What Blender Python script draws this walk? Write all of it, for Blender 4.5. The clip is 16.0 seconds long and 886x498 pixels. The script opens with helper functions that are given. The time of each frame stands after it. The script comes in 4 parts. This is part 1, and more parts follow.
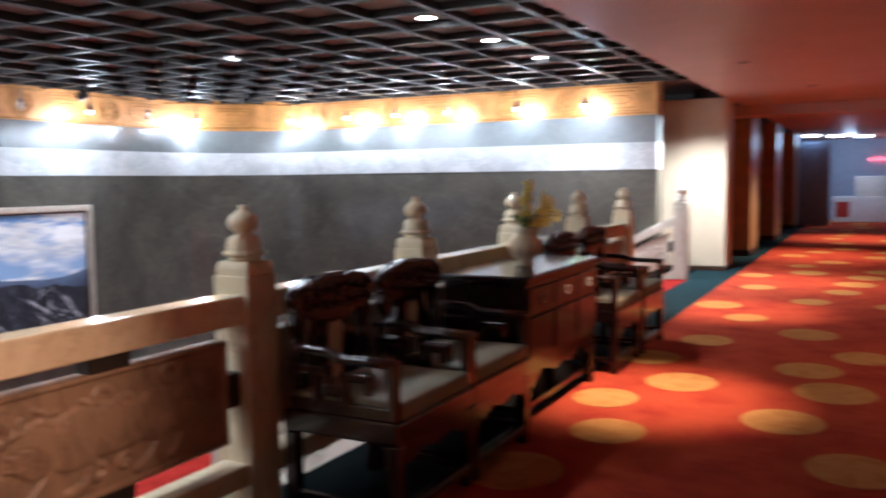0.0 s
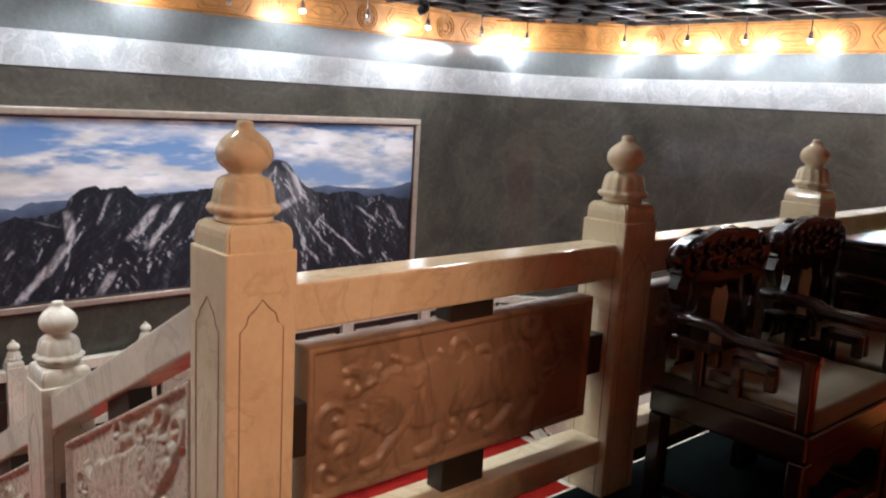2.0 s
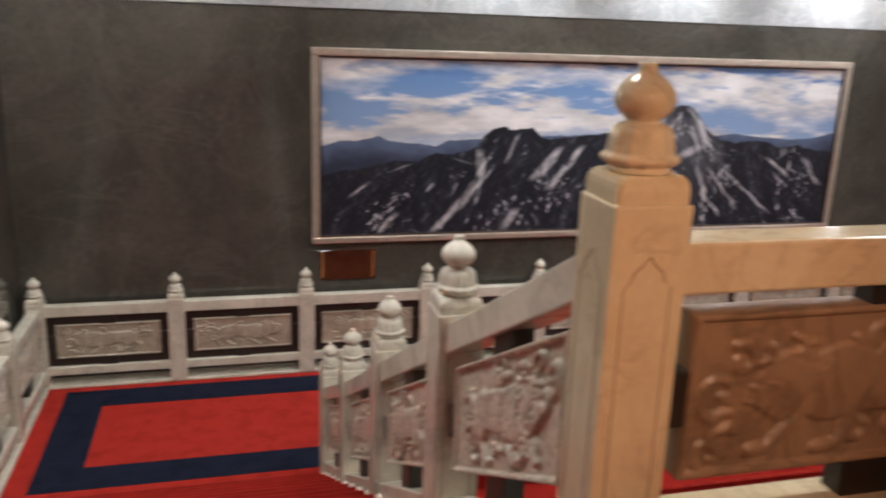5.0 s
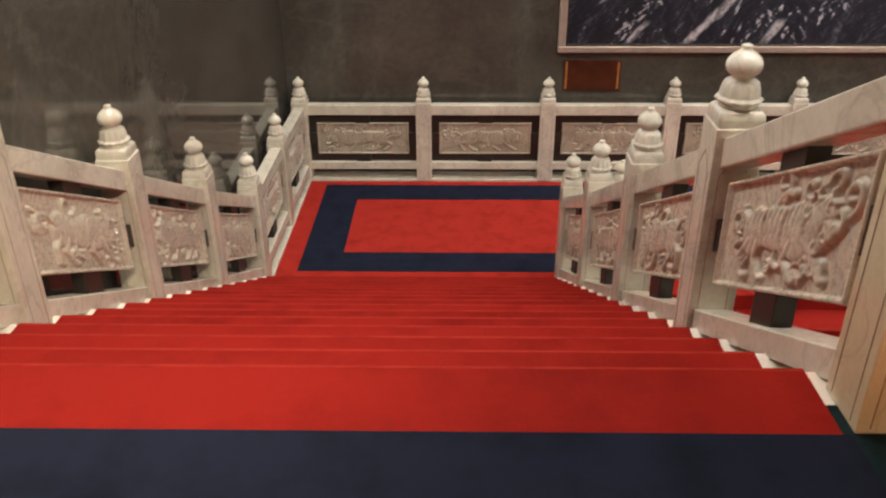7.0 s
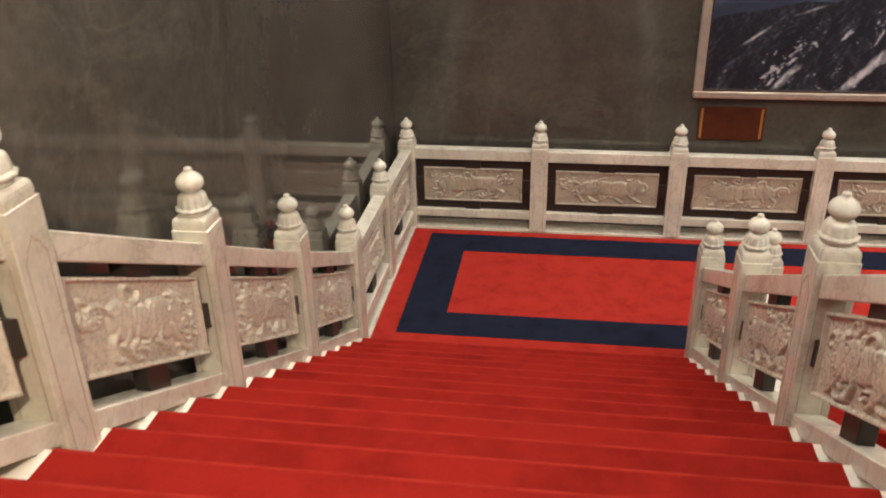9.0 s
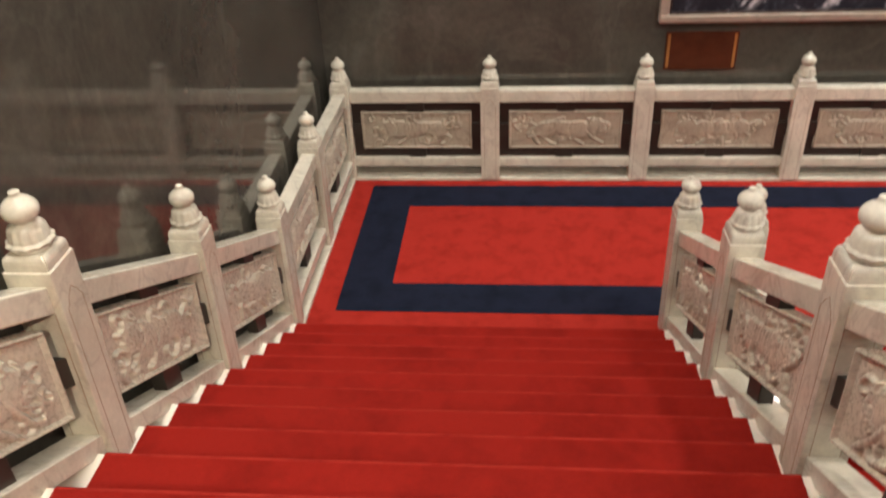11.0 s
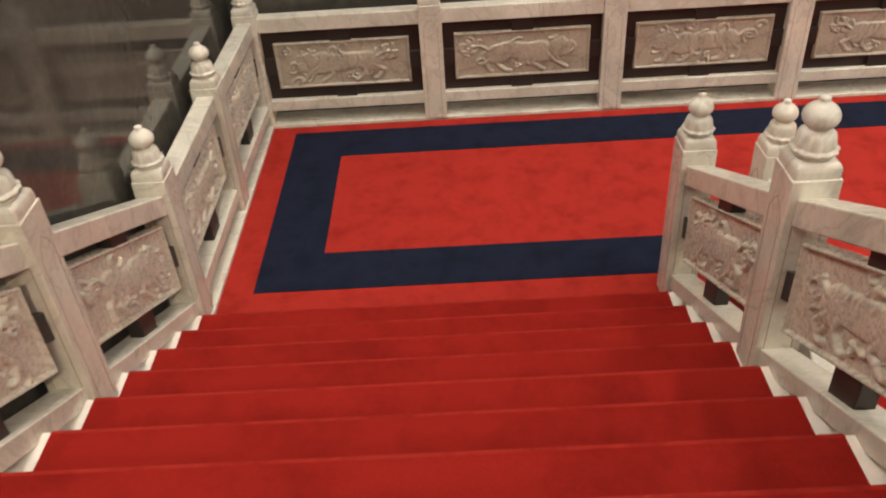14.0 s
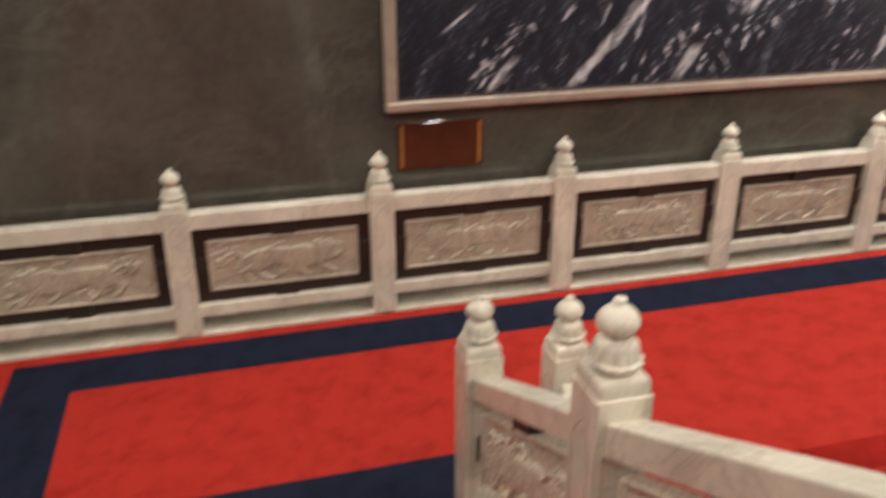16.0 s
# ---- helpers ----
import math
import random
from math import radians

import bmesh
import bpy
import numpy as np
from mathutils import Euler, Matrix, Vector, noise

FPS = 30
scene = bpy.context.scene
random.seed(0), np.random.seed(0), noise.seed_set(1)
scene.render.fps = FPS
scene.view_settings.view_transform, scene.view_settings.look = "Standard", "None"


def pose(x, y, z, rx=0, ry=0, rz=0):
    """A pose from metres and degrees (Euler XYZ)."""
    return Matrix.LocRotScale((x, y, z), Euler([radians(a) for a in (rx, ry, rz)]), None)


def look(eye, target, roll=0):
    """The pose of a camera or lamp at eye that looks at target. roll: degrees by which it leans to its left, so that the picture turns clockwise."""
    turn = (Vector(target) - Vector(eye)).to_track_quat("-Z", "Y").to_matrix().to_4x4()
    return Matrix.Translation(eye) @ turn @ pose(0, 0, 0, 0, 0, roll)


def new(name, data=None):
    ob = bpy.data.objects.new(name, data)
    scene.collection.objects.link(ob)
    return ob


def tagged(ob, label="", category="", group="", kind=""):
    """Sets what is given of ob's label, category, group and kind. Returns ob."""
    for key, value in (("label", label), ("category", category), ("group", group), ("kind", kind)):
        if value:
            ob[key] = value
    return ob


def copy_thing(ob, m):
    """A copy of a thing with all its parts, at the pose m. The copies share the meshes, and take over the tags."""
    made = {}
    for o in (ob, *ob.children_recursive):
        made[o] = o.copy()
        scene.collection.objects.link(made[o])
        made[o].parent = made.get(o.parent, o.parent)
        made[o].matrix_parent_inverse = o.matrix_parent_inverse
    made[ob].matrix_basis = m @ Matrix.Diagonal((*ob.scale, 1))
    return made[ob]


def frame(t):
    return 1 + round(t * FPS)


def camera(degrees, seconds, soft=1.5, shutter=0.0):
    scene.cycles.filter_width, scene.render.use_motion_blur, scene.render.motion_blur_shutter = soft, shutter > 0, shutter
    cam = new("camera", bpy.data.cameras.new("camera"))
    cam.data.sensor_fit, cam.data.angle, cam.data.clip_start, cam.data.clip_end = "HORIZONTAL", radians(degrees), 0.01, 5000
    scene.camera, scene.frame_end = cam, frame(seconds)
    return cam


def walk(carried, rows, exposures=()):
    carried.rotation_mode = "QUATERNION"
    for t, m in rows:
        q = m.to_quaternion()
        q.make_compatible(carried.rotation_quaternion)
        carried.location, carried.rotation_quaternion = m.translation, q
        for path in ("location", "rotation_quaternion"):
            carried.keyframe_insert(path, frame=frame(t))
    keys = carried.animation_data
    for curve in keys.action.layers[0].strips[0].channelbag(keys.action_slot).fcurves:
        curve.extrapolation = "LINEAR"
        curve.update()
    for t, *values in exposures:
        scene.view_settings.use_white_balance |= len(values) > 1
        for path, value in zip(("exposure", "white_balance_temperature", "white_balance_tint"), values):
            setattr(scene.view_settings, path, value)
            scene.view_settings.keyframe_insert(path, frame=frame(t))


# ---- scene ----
cam = camera(56.2, 16.0, soft=2.0, shutter=0.5)
PATH = [
    (0, (0.468, 2.067, 1.438), (-0.456, 3.833, 1.273), -0.6),
    (0.5, (0.225, 2.205, 1.444), (-1.027, 3.756, 1.275), -1.2),
    (1, (0.073, 2.321, 1.44), (-1.367, 3.693, 1.234), 0.6),
    (1.5, (-0.074, 2.351, 1.429), (-1.566, 3.651, 1.136), 2.5),
    (2, (-0.14, 2.343, 1.429), (-1.597, 3.667, 1.078), 3.1),
    (2.5, (-0.18, 2.392, 1.421), (-1.605, 3.728, 0.992), 2.1),
    (3, (-0.162, 2.568, 1.418), (-1.586, 3.889, 0.941), 3.4),
    (3.5, (-0.169, 2.598, 1.431), (-1.661, 3.844, 0.959), 4.3),
    (4, (-0.203, 2.543, 1.431), (-1.84, 3.591, 0.957), 3.1),
    (4.5, (-0.24, 2.488, 1.424), (-2.022, 3.254, 0.938), 2.5),
    (5, (-0.244, 2.412, 1.422), (-2.109, 2.913, 0.901), 2.1),
    (5.2, (-0.231, 2.355, 1.422), (-2.115, 2.756, 0.883), 1.6),
    (7.3, (-0.196, 2.225, 1.408), (-1.946, 2.153, 0.442), -0.2),
    (7.5, (-0.273, 2.22, 1.399), (-2.031, 2.098, 0.452), -0.2),
    (8, (-0.502, 2.17, 1.388), (-2.269, 1.893, 0.492), 0.6),
    (8.5, (-0.753, 2.099, 1.369), (-2.518, 1.797, 0.48), -1.0),
    (8.7, (-0.865, 2.077, 1.361), (-2.636, 1.791, 0.477), -1.1),
    (10.8, (-1.944, 2.074, 1.333), (-3.658, 1.891, 0.32), -1.9),
    (11, (-2.033, 2.087, 1.325), (-3.709, 1.912, 0.249), -2.7),
    (11.5, (-2.22, 2.027, 1.162), (-3.848, 1.886, 0.009), -4.4),
    (12, (-2.403, 2.018, 1.037), (-4.025, 1.88, -0.127), -4.5),
    (12.5, (-2.605, 2.078, 0.98), (-4.204, 1.938, -0.214), -4.9),
    (13, (-2.79, 2.054, 0.828), (-4.379, 1.945, -0.381), -5.7),
    (13.5, (-2.961, 2.001, 0.758), (-4.552, 1.918, -0.45), -4.8),
    (14, (-3.179, 1.988, 0.645), (-4.79, 1.941, -0.539), -4.0),
    (14.5, (-3.361, 1.998, 0.541), (-4.986, 2.006, -0.625), -3.5),
    (15, (-3.556, 2.004, 0.477), (-5.202, 2.082, -0.657), -3.9),
    (15.5, (-3.718, 2.072, 0.398), (-5.42, 2.246, -0.638), -3.8),
    (15.9, (-3.821, 2.181, 0.392), (-5.585, 2.595, -0.454), -0.8),
    (16, (-3.84, 2.21, 0.384), (-5.612, 2.692, -0.408), -0.2),
]
walk(cam, [(t, look(eye, target, roll)) for t, eye, target, roll in PATH],
     [(0.0, 0.35, 5200, 10), (1.0, 0.18, 5400, 10), (2.0, 0.15, 5700, 10), (2.5, 0.18, 5800, 10), (3.0, 0.4, 5900, 10), (3.5, 0.42, 5900, 10), (4.0, 0.4, 5900, 10), (4.5, 0.2, 5900, 10), (5.0, 0.02, 5950, 10), (7.5, 0.43, 6450, 10), (8.7, 0.48, 6450, 10), (12.0, 0.45, 6450, 10), (16.0, 0.45, 6450, 10)])

# ---- world and light ----
world = bpy.data.worlds.new("world")
world.use_nodes = True
world.node_tree.nodes["Background"].inputs[0].default_value = (0.5, 0.42, 0.36, 1)
world.node_tree.nodes["Background"].inputs[1].default_value = 0.02
scene.world = world


def lamp(name, kind, m, watts, colour, size=0.1, angle=None, blend=0.6):
    data = bpy.data.lights.new(name, kind)
    data.energy, data.color = watts, colour
    if kind == "AREA":
        data.shape, data.size = "DISK", size
        if angle:
            data.spread = radians(angle)
    else:
        data.shadow_soft_size = size
    if kind == "SPOT":
        data.spot_size, data.spot_blend = radians(angle), blend
    ob = new(name, data)
    ob.matrix_world = m
    return ob


# ---- plan ----
UP = 0.08                            # upper floor level
LAND = -2.604                        # landing level
RUN, STEPS = 0.3225, 16
RISE = (UP - LAND) / STEPS
NOSE = -2.01                         # edge of the upper floor at the stairs
XB = -1.845                          # balustrade line of the upper floor
XW, YS, YN = -9.68, 0.22, 13.45      # dark stone walls
YL, YR = 0.36, 3.25                  # stair rail lines
MID = 6.87                           # the hall is the same on both sides of this line
BAY = 1.445
CEIL, CORR = 2.8, 2.58
BASE = LAND - RISE * STEPS                      # lowest floor

# ---- materials ----


def mat(name):
    m = bpy.data.materials.new(name)
    m.use_nodes = True
    return m, m.node_tree.nodes, m.node_tree.links, m.node_tree.nodes["Principled BSDF"]


def node(nodes, kind, **values):
    n = nodes.new(kind)
    for key, value in values.items():
        n.inputs[key.replace("_", " ")].default_value = value
    return n


def ramp(nodes, links, source, stops):
    n = nodes.new("ShaderNodeValToRGB")
    while len(n.color_ramp.elements) < len(stops):
        n.color_ramp.elements.new(0.5)
    for e, (place, colour) in zip(n.color_ramp.elements, stops):
        e.position, e.color = place, (*colour, 1)
    links.new(source, n.inputs[0])
    return n


def coords(nodes, links, scale=(1, 1, 1)):
    geo = nodes.new("ShaderNodeNewGeometry")
    mapping = nodes.new("ShaderNodeMapping")
    mapping.inputs["Scale"].default_value = scale
    links.new(geo.outputs["Position"], mapping.inputs["Vector"])
    return mapping.outputs["Vector"]


def stone(name, light, dark, vein, scale=3.0, rough=0.25, bump=0.05, veins=0.5, stretch=(1, 1, 1), grain=0.5):
    """Cloudy stone with thin veins and a slightly uneven polish."""
    m, nodes, links, bsdf = mat(name)
    vec = coords(nodes, links, stretch)
    cloud = node(nodes, "ShaderNodeTexNoise", Scale=scale, Detail=8.0, Roughness=0.6, Distortion=0.6)
    links.new(vec, cloud.inputs["Vector"])
    tone = ramp(nodes, links, cloud.outputs[0], [(0.3, dark), (0.7, light)])
    thin = node(nodes, "ShaderNodeTexNoise", Scale=scale * 0.7, Detail=6.0, Roughness=0.55, Distortion=1.6)
    links.new(vec, thin.inputs["Vector"])
    line = ramp(nodes, links, thin.outputs[0], [(0.47, (0, 0, 0)), (0.5, (veins, veins, veins)), (0.53, (0, 0, 0))])
    mix = nodes.new("ShaderNodeMix")
    mix.data_type = "RGBA"
    links.new(line.outputs[0], mix.inputs[0])
    links.new(tone.outputs[0], mix.inputs[6])
    mix.inputs[7].default_value = (*vein, 1)
    fine = node(nodes, "ShaderNodeTexNoise", Scale=scale * 14, Detail=6.0, Roughness=0.7)
    links.new(vec, fine.inputs["Vector"])
    speck = ramp(nodes, links, fine.outputs[0], [(0.3, (0.72,) * 3), (0.72, (1.12,) * 3)])
    dirty = nodes.new("ShaderNodeMix")
    dirty.data_type, dirty.blend_type = "RGBA", "MULTIPLY"
    dirty.inputs[0].default_value = grain
    links.new(mix.outputs[2], dirty.inputs[6])
    links.new(speck.outputs[0], dirty.inputs[7])
    links.new(dirty.outputs[2], bsdf.inputs["Base Color"])
    gloss = ramp(nodes, links, fine.outputs[0], [(0.3, (rough * 0.75,) * 3), (0.75, (rough * 1.35,) * 3)])
    links.new(gloss.outputs[0], bsdf.inputs["Roughness"])
    b = node(nodes, "ShaderNodeBump", Strength=bump, Distance=0.01)
    links.new(fine.outputs[0], b.inputs["Height"])
    links.new(b.outputs[0], bsdf.inputs["Normal"])
    return m


def carpet(name, colour, worn, scale=5.0):
    m, nodes, links, bsdf = mat(name)
    vec = coords(nodes, links)
    big = node(nodes, "ShaderNodeTexNoise", Scale=scale, Detail=5.0, Roughness=0.65)
    pile = node(nodes, "ShaderNodeTexNoise", Scale=420.0, Detail=2.0)
    links.new(vec, big.inputs["Vector"])
    links.new(vec, pile.inputs["Vector"])
    tone = ramp(nodes, links, big.outputs[0], [(0.32, worn), (0.55, colour)])
    fleck = ramp(nodes, links, pile.outputs[0], [(0.3, (0.72,) * 3), (0.7, (1.0,) * 3)])
    mix = nodes.new("ShaderNodeMix")
    mix.data_type, mix.blend_type = "RGBA", "MULTIPLY"
    mix.inputs[0].default_value = 1
    links.new(tone.outputs[0], mix.inputs[6])
    links.new(fleck.outputs[0], mix.inputs[7])
    links.new(mix.outputs[2], bsdf.inputs["Base Color"])
    bsdf.inputs["Roughness"].default_value = 1.0
    bsdf.inputs["Specular IOR Level"].default_value = 0.08
    bsdf.inputs["Sheen Weight"].default_value = 0.06
    bsdf.inputs["Sheen Roughness"].default_value = 0.4
    bsdf.inputs["Sheen Tint"].default_value = (*colour, 1)
    b = node(nodes, "ShaderNodeBump", Strength=0.6, Distance=0.004)
    links.new(pile.outputs[0], b.inputs["Height"])
    links.new(b.outputs[0], bsdf.inputs["Normal"])
    return m


def plain(name, colour, rough, metal=0.0, variation=0.12, scale=8.0, glow=0.0, coat=0.0):
    m, nodes, links, bsdf = mat(name)
    vec = coords(nodes, links)
    n = node(nodes, "ShaderNodeTexNoise", Scale=scale, Detail=6.0)
    links.new(vec, n.inputs["Vector"])
    tone = ramp(nodes, links, n.outputs[0], [(0.25, tuple(c * (1 - variation) for c in colour)), (0.75, tuple(min(1, c * (1 + variation)) for c in colour))])
    links.new(tone.outputs[0], bsdf.inputs["Base Color"])
    bsdf.inputs["Roughness"].default_value = rough
    bsdf.inputs["Metallic"].default_value = metal
    bsdf.inputs["Coat Weight"].default_value = coat
    bsdf.inputs["Coat Roughness"].default_value = 0.08
    if glow:
        bsdf.inputs["Emission Color"].default_value = (*colour, 1)
        bsdf.inputs["Emission Strength"].default_value = glow
    return m


CREAM = stone("cream marble", (0.74, 0.66, 0.46), (0.6, 0.5, 0.32), (0.3, 0.2, 0.12), 4.0, 0.1, 0.02, 0.24, (1, 1, 0.8), 0.3)
PALE = stone("pale marble", (0.75, 0.7, 0.575), (0.54, 0.5, 0.4), (0.3, 0.24, 0.2), 3.0, 0.2, 0.05, 0.3, (1, 1, 0.8), 0.4)
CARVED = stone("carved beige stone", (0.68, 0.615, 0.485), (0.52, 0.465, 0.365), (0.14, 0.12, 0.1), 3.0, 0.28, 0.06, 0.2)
# CARVED darkened for the landing wall: the shade there is put into the colour
SHADED_STONE = stone("shaded darker carved stone", (0.5, 0.435, 0.33), (0.35, 0.305, 0.23), (0.1, 0.08, 0.06), 3.0, 0.3, 0.1, 0.3)
TAWNY = stone("carved tawny stone", (0.36, 0.24, 0.15), (0.28, 0.19, 0.115), (0.11, 0.07, 0.045), 1.6, 0.38, 0.06, 0.5)
GROOVE = plain("carved groove", (0.34, 0.24, 0.16), 0.6)
DARK = stone("dark polished stone", (0.105, 0.094, 0.075), (0.055, 0.05, 0.041), (0.15, 0.137, 0.115), 1.1, 0.06, 0.02, 0.2, (1, 1, 1), 0.7)
BAND = stone("light grey marble", (0.5, 0.5, 0.48), (0.33, 0.33, 0.32), (0.62, 0.62, 0.6), 3.0, 0.3, 0.05, 0.5)
UPPER = stone("grey polished stone", (0.17, 0.18, 0.175), (0.12, 0.13, 0.125), (0.2, 0.2, 0.2), 1.6, 0.14, 0.05, 0.2)
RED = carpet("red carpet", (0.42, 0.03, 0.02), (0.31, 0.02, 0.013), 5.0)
# RED again, darker: the dimmer light on the stairs is put into the colour
SHADED_RED = carpet("shaded darker red stair carpet", (0.3, 0.0155, 0.01), (0.21, 0.01, 0.0065), 2.2)
WORN_LIT = carpet("worn and highlit red nosing", (0.35, 0.025, 0.016), (0.26, 0.013, 0.009), 7.0)
NAVY = carpet("navy carpet", (0.014, 0.0175, 0.034), (0.009, 0.0115, 0.022))
TEAL = carpet("dark teal carpet", (0.012, 0.03, 0.034), (0.008, 0.02, 0.022))
BOARD = plain("dark brown board", (0.022, 0.013, 0.009), 0.5)
BRONZE = plain("dark bronze", (0.035, 0.028, 0.022), 0.45, 0.3)
WHITE = plain("white marble edge", (0.75, 0.68, 0.58), 0.35)
SALMON = plain("salmon ceiling paint", (0.54, 0.31, 0.24), 0.5, 0.0, 0.06, 2.0)
PANEL = plain("brown ceiling panel", (0.3, 0.235, 0.2), 0.3, 0.0, 0.25, 3.0)
BEAM = plain("dark ceiling beam", (0.018, 0.015, 0.013), 0.5, 0.0, 0.2, 6.0)
PLASTER = plain("cream plaster", (0.66, 0.55, 0.38), 0.55, 0.0, 0.08, 3.0)
BROWN = plain("dark brown panelling", (0.05, 0.024, 0.014), 0.35, 0.0, 0.3, 5.0)
GOLD = plain("gold frieze", (0.45, 0.2, 0.055), 0.4, 0.35, 0.3, 6.0)
GOLDLINE = plain("dark gold relief", (0.3, 0.14, 0.035), 0.4, 0.5, 0.3, 9.0)
FRAMEM = plain("brushed bronze frame", (0.62, 0.53, 0.43), 0.32, 0.6, 0.15, 12.0)
ROSE = plain("rosewood", (0.012, 0.004, 0.003), 0.2, 0.0, 0.45, 9.0, 0.0, 0.3)
CUSHION = plain("beige silk", (0.2, 0.17, 0.1), 0.6, 0.0, 0.12, 30.0)
LIT = plain("lit lamp glass", (1.0, 0.93, 0.82), 0.4, 0.0, 0.0, 5.0, 25.0)
BLACK = plain("black metal", (0.015, 0.015, 0.016), 0.4, 0.5)
CHROME = plain("chrome ring", (0.7, 0.7, 0.7), 0.2, 1.0, 0.05)

# ---- mesh helpers ----


def part(name, bm, material, parent=None, label="", smooth=False):
    mesh = bpy.data.meshes.new(name)
    bmesh.ops.recalc_face_normals(bm, faces=bm.faces[:])
    bm.to_mesh(mesh)
    bm.free()
    if smooth:
        for p in mesh.polygons:
            p.use_smooth = True
    for one in material if isinstance(material, (list, tuple)) else [material]:
        mesh.materials.append(one)
    ob = new(name, mesh)
    ob.parent = parent
    if label:
        ob["label"] = label
    return ob


def again(ob, parent, m=None):
    """Another part on the same mesh."""
    made = new(ob.name.split(".")[0], ob.data)
    made.parent = parent
    if m is not None:
        made.matrix_basis = m
    return made


def holder(name, m, label, category, group="", kind=""):
    ob = new(name)
    ob.empty_display_size = 0.1
    ob.matrix_basis = m
    return tagged(ob, label, category, group, kind)


def box(bm, x0, x1, y0, y1, z0, z1, bevel=0.0, index=0):
    v = bmesh.ops.create_cube(bm, size=1)["verts"]
    bmesh.ops.scale(bm, vec=(x1 - x0, y1 - y0, z1 - z0), verts=v)
    bmesh.ops.translate(bm, vec=((x0 + x1) / 2, (y0 + y1) / 2, (z0 + z1) / 2), verts=v)
    faces = {f for one in v for f in one.link_faces}
    for f in faces:
        f.material_index = index
    if bevel:
        edges = {e for one in v for e in one.link_edges}
        bmesh.ops.bevel(bm, geom=list(edges), offset=bevel, segments=2, affect="EDGES", profile=0.5)
    return bm


def cuboid(x0, x1, y0, y1, z0, z1, bevel=0.0):
    return box(bmesh.new(), x0, x1, y0, y1, z0, z1, bevel)


def prism(bm, outline, depth, axis="y"):
    """A flat outline drawn out by depth; axis: the way that it is drawn out (outline in the other two)."""
    def place(a, b, d):
        return {"y": (a, d, b), "x": (d, a, b), "z": (a, b, d)}[axis]
    one = [bm.verts.new(place(a, b, depth[0])) for a, b in outline]
    two = [bm.verts.new(place(a, b, depth[1])) for a, b in outline]
    bm.faces.new(one)
    bm.faces.new(two[::-1])
    for i in range(len(one)):
        j = (i + 1) % len(one)
        bm.faces.new((one[i], one[j], two[j], two[i]))
    return bm


def lathe(bm, profile, around=24, flutes=0, depth=0.0, low=0.0, high=0.0):
    """A turned body from (radius, height) pairs; between low and high it is fluted."""
    rings = []
    for r, z in profile:
        ring = []
        for i in range(around):
            a = 2 * math.pi * i / around
            q = r
            if flutes and low <= z <= high:
                q = r * (1 - depth * abs(math.cos(flutes * a / 2)) ** 3)
            ring.append(bm.verts.new((q * math.cos(a), q * math.sin(a), z)))
        rings.append(ring)
    for one, two in zip(rings, rings[1:]):
        for i in range(around):
            j = (i + 1) % around
            bm.faces.new((one[i], one[j], two[j], two[i]))
    bm.faces.new(rings[0][::-1])
    bm.faces.new(rings[-1])
    return bm


def tube(bm, points, radius, sides=6, closed=False):
    points = [Vector(p) for p in points]
    rings = []
    n = len(points)
    for i, p in enumerate(points):
        a = points[i - 1] if i or closed else p
        b = points[(i + 1) % n] if i < n - 1 or closed else p
        way = (b - a).normalized()
        side = way.orthogonal().normalized() if abs(way.z) > 0.999 else way.cross(Vector((0, 0, 1))).normalized()
        up = side.cross(way)
        rings.append([bm.verts.new(p + radius * (math.cos(2 * math.pi * k / sides) * side + math.sin(2 * math.pi * k / sides) * up)) for k in range(sides)])
    pairs = list(zip(rings, rings[1:])) + ([(rings[-1], rings[0])] if closed else [])
    for one, two in pairs:
        for k in range(sides):
            j = (k + 1) % sides
            bm.faces.new((one[k], one[j], two[j], two[k]))
    if not closed:
        bm.faces.new(rings[0][::-1])
        bm.faces.new(rings[-1])
    return bm


# ---- large structure ----


def structure(name, bm, material, label, category):
    return tagged(part(name, bm, material), label, category, kind="structure")


structure("wall_west", cuboid(XW - 0.3, XW, YS - 0.3, YN + 0.3, BASE, 1.56), DARK, "dark polished stone wall behind the landing", "wall")
structure("wall_south", cuboid(XW, NOSE + 0.1, YS - 0.3, YS, BASE, 1.56), DARK, "dark polished stone wall beside the stairs", "wall")
structure("wall_north", cuboid(XW, XB - 0.35, YN, YN + 0.3, BASE, 1.56), DARK, "dark polished stone wall across the stair hall", "wall")
for k, (x0, x1, y0, y1) in enumerate([(XW - 0.3, XW, YS - 0.3, YN + 0.3), (XW, NOSE + 0.1, YS - 0.3, YS), (XW, XB - 0.35, YN, YN + 0.3)]):
    side = ("west", "south", "north")[k]
    structure(f"trim_band_{side}", cuboid(x0, x1 + (0.012 if k == 0 else 0), y0 - (0.012 if k == 2 else 0), y1 + (0.012 if k == 1 else 0), 1.56, 1.93), BAND, "light grey veined marble band round the wall", "trim")
    structure(f"wall_top_{side}", cuboid(x0, x1, y0, y1, 1.93, 2.3), UPPER, "grey polished stone course above the marble band", "wall")
    structure(f"trim_frieze_{side}", cuboid(x0, x1 + (0.02 if k == 0 else 0), y0 - (0.02 if k == 2 else 0), y1 + (0.02 if k == 1 else 0), 2.3, CEIL), GOLD, "gold patterned frieze below the ceiling", "trim")

# the far corner of the hall is rounded
BEND = 1.7


